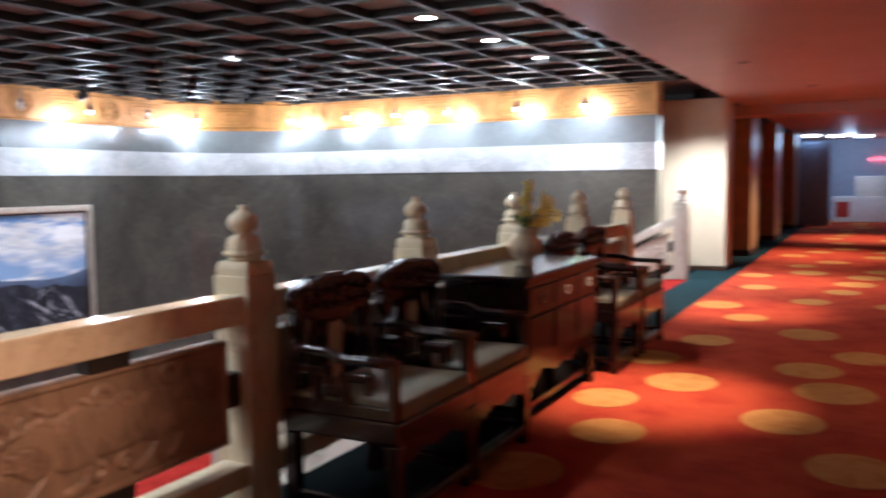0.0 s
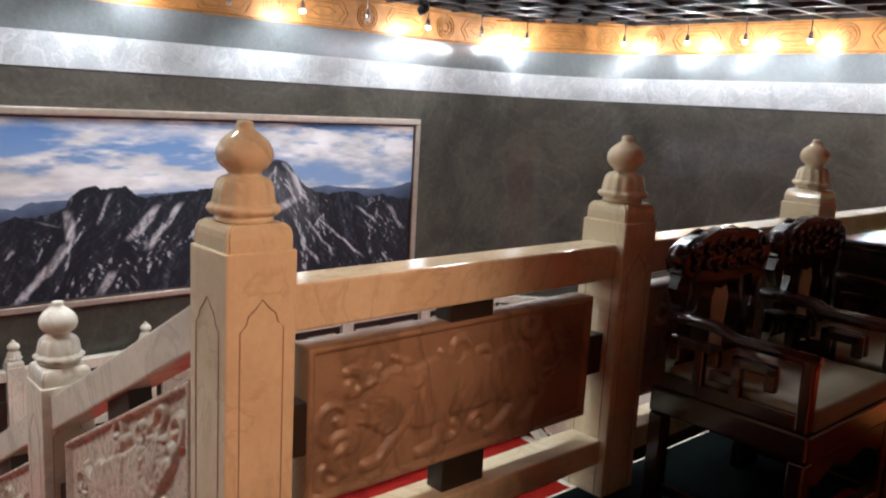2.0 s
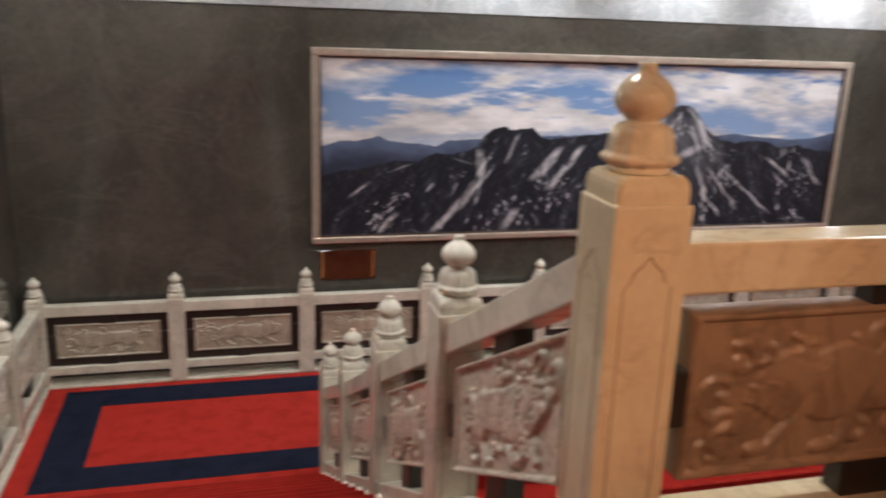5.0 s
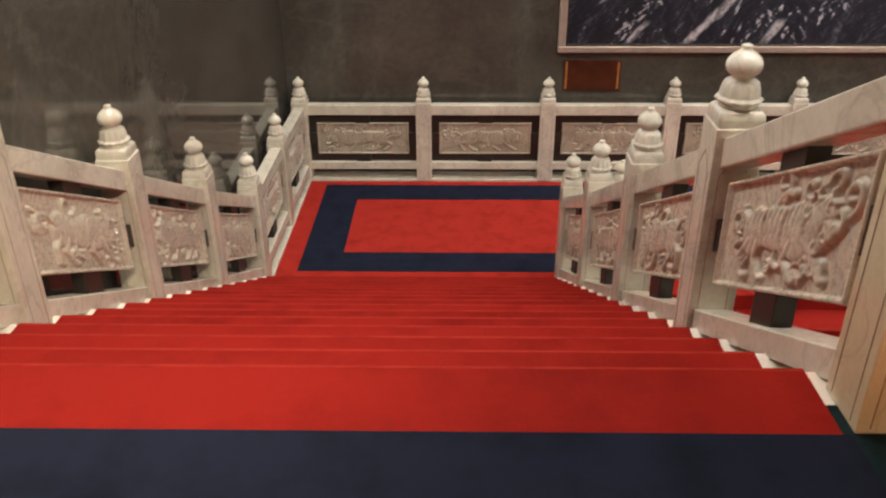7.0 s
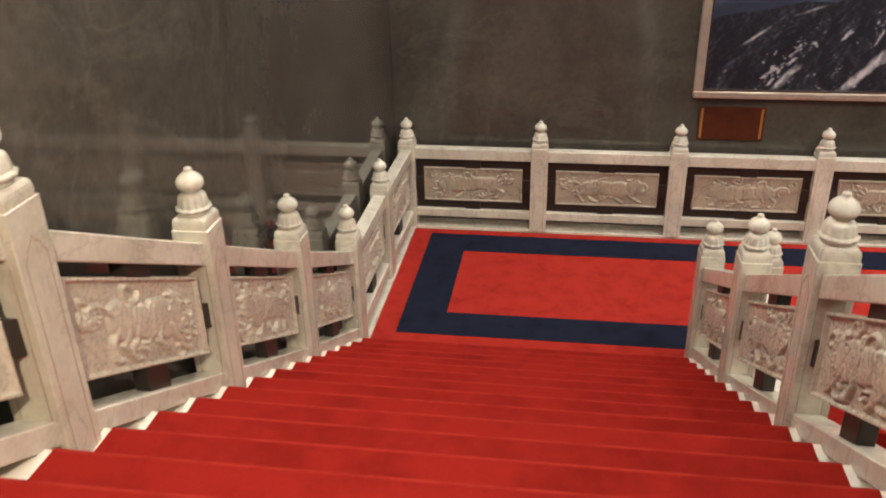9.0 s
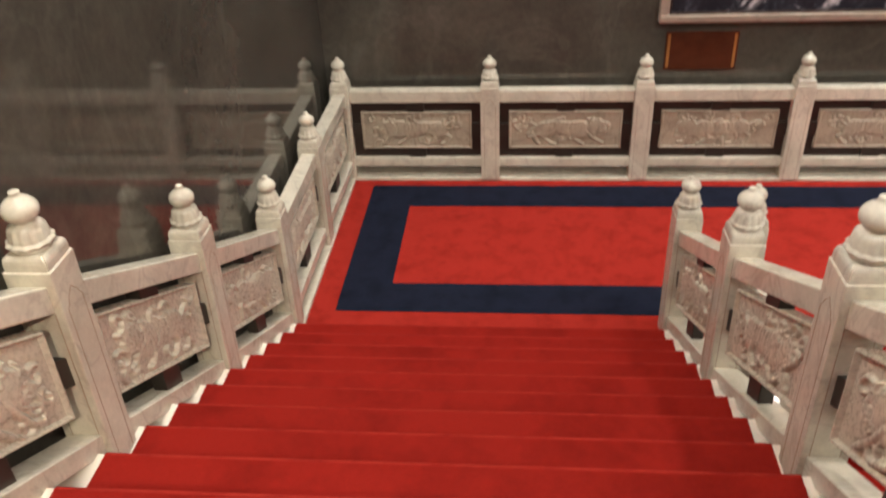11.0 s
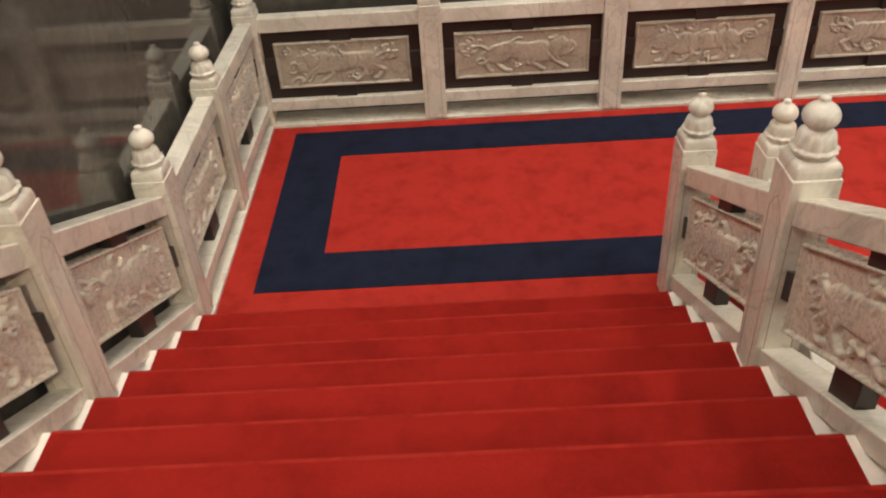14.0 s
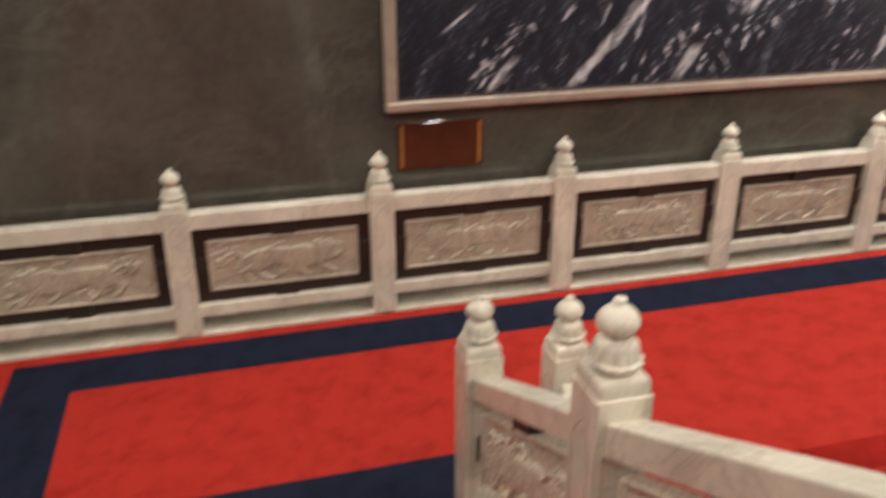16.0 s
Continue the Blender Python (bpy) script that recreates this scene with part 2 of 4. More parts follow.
def bend(name, z0, z1, proud, material, label, category):
    bm = bmesh.new()
    r = BEND - proud
    arc = [(XW + BEND - r * math.cos(i * math.pi / 48), YN - BEND + r * math.sin(i * math.pi / 48)) for i in range(25)]
    prism(bm, [(XW - 0.05, YN + 0.05), (XW - 0.05, YN - BEND)] + arc + [(XW + BEND, YN + 0.05)], (z0, z1), "z")
    return structure(name, bm, material, label, category)


bend("wall_corner", BASE, 1.559, 0.001, DARK, "dark polished stone wall curving round the hall corner", "wall")
bend("trim_band_corner", 1.56, 1.929, 0.013, BAND, "light grey veined marble band curving round the corner", "trim")
bend("wall_top_corner", 1.93, 2.299, 0.001, UPPER, "grey polished stone course curving round the corner", "wall")
bend("trim_frieze_corner", 2.3, CEIL - 0.001, 0.021, GOLD, "gold frieze curving round the corner", "trim")

structure("floor", cuboid(XB - 0.02, 4.2, -4.0, 34.0, UP - 0.3, UP), TEAL, "dark teal carpeted upper floor", "floor")
structure("floor_edge", cuboid(NOSE + 0.02, XB - 0.02, YS, YN, UP - 0.3, UP - 0.09), PALE, "pale marble edge of the upper floor", "floor")
structure("wall_under", cuboid(NOSE + 0.05, NOSE + 0.3, YS, YN, BASE, UP - 0.3), DARK, "dark stone wall below the upper floor edge", "wall")
structure("floor_lower", cuboid(XW, NOSE + 0.3, YS, YN, BASE - 0.2, BASE), RED, "red carpeted floor of the storey below", "floor")
structure("ceiling", cuboid(XW - 0.3, -1.5, -4.0, 16.0, CEIL, CEIL + 0.2), PANEL, "dark brown coffered ceiling over the stair hall", "ceiling")
structure("ceiling_corridor", cuboid(-1.5, 4.2, -4.0, 34.0, CORR, CEIL + 0.2), SALMON, "salmon painted lower ceiling over the corridor", "ceiling")
structure("wall_east", cuboid(4.2, 4.5, -4.3, 34.3, UP, CEIL + 0.2), PLASTER, "plain cream wall of the corridor", "wall")
structure("wall_back", cuboid(XB - 0.3, 4.2, -4.3, -4.0, UP, CEIL + 0.2), PLASTER, "plain cream wall closing the corridor", "wall")
structure("wall_side", cuboid(XB - 0.3, NOSE + 0.4, -4.0, YS - 0.3, UP, CEIL + 0.2), PLASTER, "plain cream wall beside the stair head", "wall")
structure("landing", cuboid(XW, NOSE - RUN * 15, YS, YN, LAND - 0.25, LAND), RED, "red carpeted stair landing", "floor")


bm = bmesh.new()
box(bm, XW, -9.43, YS, YN, LAND + 0.001, LAND + 0.03, 0.004)
box(bm, -9.43, NOSE - RUN * 15 - 0.02, YS, YL + 0.1, LAND + 0.001, LAND + 0.03, 0.004)
box(bm, -9.43, NOSE - RUN * 15 - 0.02, 2 * MID - YL - 0.1, YN, LAND + 0.001, LAND + 0.03, 0.004)
structure("kerb", bm, PALE, "low pale marble kerb under the landing balustrade", "trim")


bm = bmesh.new()
for a in ((-9.32, -8.91, 0.66, 2 * MID - 0.66), (-8.91, -7.23, 0.66, 1.07), (-8.91, -7.23, 2 * MID - 1.07, 2 * MID - 0.66), (-7.62, -7.23, 1.07, YR + 0.06), (-7.62, -7.23, 2 * MID - YR - 0.06, 2 * MID - 1.07)):
    box(bm, *a, LAND - 0.004, LAND + 0.004)
structure("border_landing", bm, NAVY, "navy border woven into the red landing carpet", "floor")


def flight(name, x_top, y0, y1, top, way, label):
    """A carpeted flight: solid pale steps with a red runner laid over them."""
    bm = bmesh.new()
    outline = [(x_top, top - 0.005)]
    for n in range(STEPS):
        x = x_top + way * RUN * n
        outline += [(x, top - RISE * (n + 1) - 0.005), (x + way * RUN, top - RISE * (n + 1) - 0.005)]
    outline = outline[:-1]
    end = outline[-1]
    outline += [(end[0], end[1] - 0.25), (x_top - way * 0.35, top - 0.3), (x_top - way * 0.35, top - 0.005)]
    prism(bm, outline, (y0, y1))
    steps = tagged(part(name, bm, WHITE), label, "stairs", kind="structure")
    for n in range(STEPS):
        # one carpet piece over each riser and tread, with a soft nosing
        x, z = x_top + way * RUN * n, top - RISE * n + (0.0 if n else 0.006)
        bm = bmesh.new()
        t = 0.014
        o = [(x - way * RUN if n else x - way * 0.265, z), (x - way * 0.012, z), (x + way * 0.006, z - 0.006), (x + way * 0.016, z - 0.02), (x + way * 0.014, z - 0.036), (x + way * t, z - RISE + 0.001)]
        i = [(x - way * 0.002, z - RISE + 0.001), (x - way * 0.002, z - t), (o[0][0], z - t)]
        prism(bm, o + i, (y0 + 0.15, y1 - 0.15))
        piece = part("step_carpet", bm, SHADED_RED, steps)
        # lighter strip: nosing wear plus the highlight along the edge, put into the colour
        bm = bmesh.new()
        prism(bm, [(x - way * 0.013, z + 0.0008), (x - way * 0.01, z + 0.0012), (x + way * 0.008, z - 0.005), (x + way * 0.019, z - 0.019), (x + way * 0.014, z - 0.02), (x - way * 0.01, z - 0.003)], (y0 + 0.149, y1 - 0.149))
        part("worn_lit_edge", bm, WORN_LIT, piece, "worn lighter nosing with its highlight")
    return steps


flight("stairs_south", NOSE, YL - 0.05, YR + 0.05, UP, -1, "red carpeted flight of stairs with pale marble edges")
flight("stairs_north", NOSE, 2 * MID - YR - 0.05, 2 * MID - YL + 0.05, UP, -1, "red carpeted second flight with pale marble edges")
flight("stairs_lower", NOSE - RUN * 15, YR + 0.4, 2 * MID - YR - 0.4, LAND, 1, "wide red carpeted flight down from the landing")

# ---- balustrades ----


def relief(width, height, shear, seed, thick, flip=False, nx=120, ny=56):
    """A carved slab: a raised rim round a striding maned form among curling clouds, cut as one uneven surface."""
    rng = np.random.RandomState(seed)
    u, v = np.meshgrid(np.linspace(-1, 1, nx), np.linspace(-1, 1, ny))
    w = width / height
    a = u * w * (-1 if flip else 1)
    h = np.zeros_like(a)

    def lump(x, y, rx, ry, top, turn=0.0):
        c, s = math.cos(turn), math.sin(turn)
        p, q = (a - x) * c + (v - y) * s, -(a - x) * s + (v - y) * c
        return top * np.clip(1 - (p / rx) ** 2 - (q / ry) ** 2, 0, 1) ** 0.45

    def stroke(points, r, top):
        """A rounded ridge along a bent line; keeps what is higher and cuts a thin shade line round it."""
        nonlocal h
        far = np.full_like(a, 9.0)
        for (x0, y0), (x1, y1) in zip(points, points[1:]):
            dx, dy = x1 - x0, y1 - y0
            t = np.clip(((a - x0) * dx + (v - y0) * dy) / (dx * dx + dy * dy + 1e-9), 0, 1)
            far = np.minimum(far, np.hypot(a - x0 - t * dx, v - y0 - t * dy))
        ridge = top * np.clip(1 - (far / r) ** 2, 0, 1) ** 0.5
        h = np.where(far < r, np.maximum(h * 0.55, ridge), h - 0.18 * np.clip(1 - np.abs(far - r * 1.3) / (r * 0.5), 0, 1))

    def curl(x, y, r, turn, wind, n=14):
        return [(x + r * (1 - 0.8 * i / n) * math.cos(turn + wind * i * 0.42), y + r * (1 - 0.8 * i / n) * math.sin(turn + wind * i * 0.42)) for i in range(n)]

    j = lambda k: rng.uniform(-k, k)
    # clouds and waves behind
    for _ in range(14):
        stroke(curl(j(0.88) * w, j(0.78), rng.uniform(0.2, 0.34), j(3), rng.choice((-1, 1))), rng.uniform(0.055, 0.075), 0.5)
    # trunk, haunch, shoulder, head and legs
    for x, y, rx, ry, top, turn in ((0.03, 0.06, 0.42, 0.38, 0.8, 0.08), (0.36, 0.04, 0.2, 0.44, 0.9, -0.2), (-0.28, 0.04, 0.22, 0.48, 0.95, 0.2), (-0.52, 0.12, 0.18, 0.44, 1.1, 0.1), (-0.63, -0.02, 0.09, 0.17, 1.2, 0.2)):
        form = lump((x + j(0.03)) * w, y + j(0.05), rx * w, ry, top, turn + j(0.1))
        h = np.where(form > 0, np.maximum(form, h * 0.3), h)
    for x, y, x1, y1, x2, y2 in ((-0.38, -0.1, -0.5, -0.42, -0.6, -0.7), (-0.2, -0.15, -0.16, -0.45, -0.26, -0.74), (0.3, -0.15, 0.36, -0.45, 0.24, -0.74), (0.44, -0.1, 0.58, -0.38, 0.52, -0.72)):
        stroke([(x * w, y), ((x1 + j(0.04)) * w, y1), ((x2 + j(0.05)) * w, y2), ((x2 - 0.06) * w, y2 - 0.03)], 0.085, 0.9)
    # mane, ribs, tail
    for k in range(8):
        t = 0.4 + k * 0.58
        stroke(curl((-0.5 + 0.13 * math.cos(t)) * w, 0.16 + 0.36 * math.sin(t), 0.14, t, 1 if k % 2 else -1, 9), 0.048, 1.15)
    for k in range(9):
        x = (-0.22 + 0.075 * k) * w
        stroke([(x, 0.4 + j(0.02)), (x + 0.07, 0.22), (x + 0.05, 0.02)], 0.036, 1.08)
    stroke([(0.5 * w, 0.2), (0.62 * w, 0.42), (0.74 * w, 0.4), (0.78 * w, 0.2), (0.7 * w, 0.1)], 0.06, 0.9)
    for k in range(4):
        stroke(curl((0.72 + j(0.1)) * w, 0.3 + j(0.3), 0.13, j(3), 1), 0.035, 0.8)
    stroke(curl(-0.6 * w, 0.1, 0.05, 0, 1, 8), 0.02, 1.35)
    stroke([(-0.7 * w, -0.1), (-0.62 * w, -0.16), (-0.56 * w, -0.1)], 0.025, 1.25)
    stroke(curl(0.08 * w, -0.58, 0.15, 1, 1), 0.045, 0.85)
    # forms rise fast to a low, even height
    h = 0.45 * np.clip(h / 0.35, -0.3, 1) + 0.55 * np.clip(h, -0.2, 1.2)
    for _ in range(2):
        h[1:-1, 1:-1] = 0.4 * h[1:-1, 1:-1] + 0.15 * (h[2:, 1:-1] + h[:-2, 1:-1] + h[1:-1, 2:] + h[1:-1, :-2])
    edge = np.maximum(np.abs(u) * width - (width - 0.04), np.abs(v) * height - (height - 0.04)) / 0.006
    h = np.where(edge > 0, 0.9 * np.clip(edge, 0, 1), h)
    outer = np.clip((np.maximum(np.abs(u) * width - (width - 0.008), np.abs(v) * height - (height - 0.008))) / 0.008, 0, 1)
    h = h - outer * 0.4
    cut = 0.014 if seed < 10 else 0.021 if seed < 20 else 0.018
    depth = thick / 2 - cut + cut * h
    bm = bmesh.new()
    sides = []
    for sign in (1, -1):
        grid = [[bm.verts.new((u[j, i] * width / 2, sign * depth[j, i], v[j, i] * height / 2 + shear * u[j, i] * width / 2)) for i in range(nx)] for j in range(ny)]
        for j in range(ny - 1):
            for i in range(nx - 1):
                bm.faces.new((grid[j][i], grid[j][i + 1], grid[j + 1][i + 1], grid[j + 1][i]))
        sides.append(grid)
    one, two = sides
    loop = [(0, i) for i in range(nx)] + [(j, nx - 1) for j in range(1, ny)] + [(ny - 1, i) for i in range(nx - 2, -1, -1)] + [(j, 0) for j in range(ny - 2, 0, -1)]
    for k in range(len(loop)):
        (a0, b0), (a1, b1) = loop[k], loop[(k + 1) % len(loop)]
        bm.faces.new((one[a0][b0], one[a1][b1], two[a1][b1], two[a0][b0]))
    return bm


def ogee(half, low, high, face):
    """The line of a pointed-arch niche on a post's face."""
    pts = [(-half, low), (-half, high - 0.07), (-half * 0.72, high - 0.055), (-half * 0.62, high - 0.035), (-half * 0.3, high - 0.02), (0, high), (half * 0.3, high - 0.02),
           (half * 0.62, high - 0.035), (half * 0.72, high - 0.055), (half, high - 0.07), (half, low)]
    return [{"x": (face, a, b), "-x": (-face, a, b), "y": (a, face, b), "-y": (a, -face, b)}[face_way] for a, b in pts for face_way in [ogee.way]]


def finial_mesh():
    # lotus base, neck and onion bud
    profile = [(0.066, 0.0), (0.069, 0.004), (0.067, 0.011), (0.064, 0.014), (0.078, 0.019), (0.085, 0.025), (0.087, 0.031), (0.083, 0.037), (0.073, 0.041), (0.074, 0.046), (0.072, 0.056), (0.07, 0.07), (0.067, 0.083),
               (0.062, 0.093), (0.052, 0.1), (0.04, 0.104), (0.036, 0.108), (0.04, 0.112), (0.042, 0.116), (0.052, 0.123), (0.061, 0.135), (0.065, 0.15), (0.063, 0.165), (0.055, 0.18), (0.043, 0.192),
               (0.03, 0.201), (0.021, 0.208), (0.019, 0.215), (0.02, 0.221), (0.017, 0.226), (0.006, 0.228)]
    return lathe(bmesh.new(), profile, 60, 12, 0.075, 0.018, 0.095)


def cap_mesh(half):
    # a block whose four faces round in at the top
    bm = bmesh.new()
    rows = [(half * 0.93, 0.0), (half * 0.93, 0.03), (half * 0.9, 0.045), (half * 0.84, 0.054), (half * 0.76, 0.059)]
    rings = [[bm.verts.new((sx * h, sy * h, z)) for sx, sy in ((-1, -1), (1, -1), (1, 1), (-1, 1))] for h, z in rows]
    for one, two in zip(rings, rings[1:]):
        for i in range(4):
            j = (i + 1) % 4
            bm.faces.new((one[i], one[j], two[j], two[i]))
    bm.faces.new(rings[0][::-1])
    bm.faces.new(rings[-1])
    bmesh.ops.bevel(bm, geom=[e for e in bm.edges if abs(e.verts[0].co.z - e.verts[1].co.z) > 0.001], offset=0.006, segments=2, affect="EDGES")
    return bm


LINKS = {}


def post(parent, x, y, z, foot, material, half=0.09, shaft=0.98):
    """A square post with niche lines, a cap and a lotus-bud finial; foot: how far its base lies under z."""
    key = (material.name, half, shaft, round(foot, 3))
    here = Matrix.Translation((x, y, z))
    if key in LINKS:
        body, cap, bud, lines = LINKS[key]
        made = again(body, parent, here)
        again(cap, made, Matrix.Translation((0, 0, shaft)))
        again(bud, made, Matrix.Translation((0, 0, shaft + 0.059)))
        for line in lines:
            again(line, made)
        return made
    body = part("post", cuboid(-half, half, -half, half, -foot, shaft, 0.005), material, parent)
    body.matrix_basis = here
    cap = part("cap", cap_mesh(half), material, body)
    cap.location.z = shaft
    bud = part("finial", finial_mesh(), material, body, "", True)
    bud.location.z = shaft + 0.059
    lines = []
    for way in ("x", "-x", "y", "-y"):
        ogee.way = way
        lines.append(part("niche_line", tube(bmesh.new(), ogee(half * 0.62, 0.0, shaft - 0.11, half - 0.0006), 0.0024, 5), GROOVE, body, "carved niche outline"))
    LINKS[key] = (body, cap, bud, lines)
    return body


def bay(parent, a, b, material, slab, seed, half=0.09, top=0.905, rail_h=0.12, rail_w=0.12, low=0.21, low_h=0.09, pan=(0.31, 0.73), flip=False, gap=0.075, backed=False):
    """The parts between two posts at a and b (3D points of their feet): handrail, bottom rail, carved slab and dark spacers."""
    a, b = Vector(a), Vector(b)
    flat = Vector((b.x - a.x, b.y - a.y, 0))
    span = flat.length
    way = flat.normalized()
    shear = (b.z - a.z) / span
    turn = math.atan2(way.y, way.x)
    m = Matrix.Translation((a + b) / 2) @ Matrix.Rotation(turn, 4, "Z")
    inner = span / 2 - half + 0.004

    def sloped(bm):
        for v in bm.verts:
            v.co.z += shear * v.co.x
        return bm

    def put(name, key, make, mtl, label="", smooth=False):
        key = (name, mtl.name, round(span, 3), round(shear, 3), key)
        if key in LINKS:
            return again(LINKS[key], parent, m)
        LINKS[key] = ob = part(name, sloped(make()), mtl, parent, label, smooth)
        ob.matrix_basis = m
        return ob

    put("handrail", top, lambda: cuboid(-inner, inner, -rail_w / 2, rail_w / 2, top - rail_h, top, 0.008), material)
    put("bottom_rail", low, lambda: cuboid(-inner, inner, -rail_w * 0.55, rail_w * 0.55, low - low_h, low, 0.006), material)
    wide, high = 2 * (inner - gap), pan[1] - pan[0]
    key = ("carved_slab", slab.name, round(span, 3), round(shear, 3), seed, flip)
    here = m @ Matrix.Translation((0, 0, (pan[0] + pan[1]) / 2))
    if key in LINKS:
        again(LINKS[key], parent, here)
    else:
        fine = 190 if seed < 30 and abs(b.y) < 9 else 60
        LINKS[key] = part("carved_slab", relief(wide, high, shear, seed, 0.085, flip, fine, fine // 2), slab, parent, "", True)
        LINKS[key].matrix_basis = here
    if backed:
        put("backing_board", low, lambda: cuboid(-inner, inner, -0.006, 0.006, low - 0.004, top - rail_h + 0.004), BOARD, "dark brown board behind the slab")
    mid = (pan[0] + pan[1]) / 2
    for k, (x0, x1, z0, z1) in enumerate([(-0.085, 0.085, pan[1] - 0.01, top - rail_h + 0.004), (-0.085, 0.085, low - 0.004, pan[0] + 0.01),
                                          (-inner, -inner + gap + 0.008, mid - 0.07, mid + 0.07), (inner - gap - 0.008, inner, mid - 0.07, mid + 0.07)]):
        put("spacer", k, lambda: cuboid(x0, x1, -0.035, 0.035, z0, z1, 0.004), BRONZE)


def run(name, label, points, material, slab, seeds, feet=None, lift=None, posts=None, drop=(0,) * 12, **more):
    thing = holder(name, Matrix.Identity(4), label, "balustrade", "marble balustrades of the stair hall")
    for k, p in enumerate(points):
        if posts is None or k in posts:
            up = (lift or {}).get(k, 0.0)
            post(thing, p[0], p[1], p[2] + up, (feet or {}).get(k, 0.0) + up, material)
    for k in range(len(points) - 1):
        a, b = (Vector(points[i]) + Vector((0, 0, drop[i])) for i in (k, k + 1))
        bay(thing, a, b, material, slab, seeds[k % len(seeds)], flip=bool(k % 2), **more)
    return thing


ZL, XL = [UP, -0.6, -1.25, -1.9, -2.54], [XB, -3.15, -4.42, -5.67, -6.99]       # rail beside the wall
ZR, XR = [UP, -0.6, -1.265, -1.945, -2.555], [XB, -3.135, -4.43, -5.745, -7.03]  # inner rail
XE = -7.005                                                                      # end of the flights
FEET = {0: 0.04, 1: 0.05, 2: 0.06, 3: 0.08}
STAIR = dict(top=0.9, low=0.17, low_h=0.1, pan=(0.29, 0.72))
DROP = (0, 0, -0.025, -0.04, -0.05)             # how far the rails sit lower on each post
run("balustrade_upper", "cream marble balustrade with carved panels and lotus finials", [(XB, 3.27 + BAY * k, UP) for k in range(6)], CREAM, TAWNY, (3, 8), lift={0: 0.016})
for far, y0, y1 in ((False, YL, YR), (True, 2 * MID - YL, 2 * MID - YR)):
    word = "pale marble balustrade of the far flight" if far else "pale marble stair balustrade with sloping carved panels"
    run("balustrade_stairs", word, [(x, y0, z) for x, z in zip(XL, ZL)], PALE, CARVED, (11, 12), {**FEET, 4: ZL[4] - LAND - 0.002}, drop=DROP, **STAIR)
    run("balustrade_stairs", word, [(x, y1, z) for x, z in zip(XR, ZR)], PALE, CARVED, (13, 14), {**FEET, 4: ZR[4] - LAND - 0.002}, posts=(1, 2, 3, 4), drop=DROP, **STAIR)
back = [(-9.52, 0.38 + 1.4465 * k, LAND) for k in range(9)]
run("balustrade_landing", "pale marble balustrade along the landing wall", [(XE, YL, LAND), (-8.24, YL, LAND)] + back[:1], PALE, CARVED, (21, 22), posts=(1,), top=0.93, pan=(0.36, 0.76))
run("balustrade_landing", "pale marble balustrade along the landing wall", back, PALE, SHADED_STONE, (23, 24, 25), top=0.945, pan=(0.335, 0.722), low=0.24, gap=0.095, backed=True)
run("balustrade_landing", "pale marble balustrade along the landing wall", [(XE, 2 * MID - YL, LAND), (-8.15, 13.28, LAND), back[-1]], PALE, CARVED, (21, 22), posts=(1,), top=0.93, pan=(0.36, 0.76))
for y in (YR + 0.43, 2 * MID - YR - 0.43):
    run("balustrade_lower", "pale marble balustrade of the lower flight", [(XE + 1.29 * k, y, LAND - RISE * 4 * k) for k in range(4)], PALE, CARVED, (31, 32), {k: 0.05 for k in range(4)}, **STAIR)

# ---- painting ----


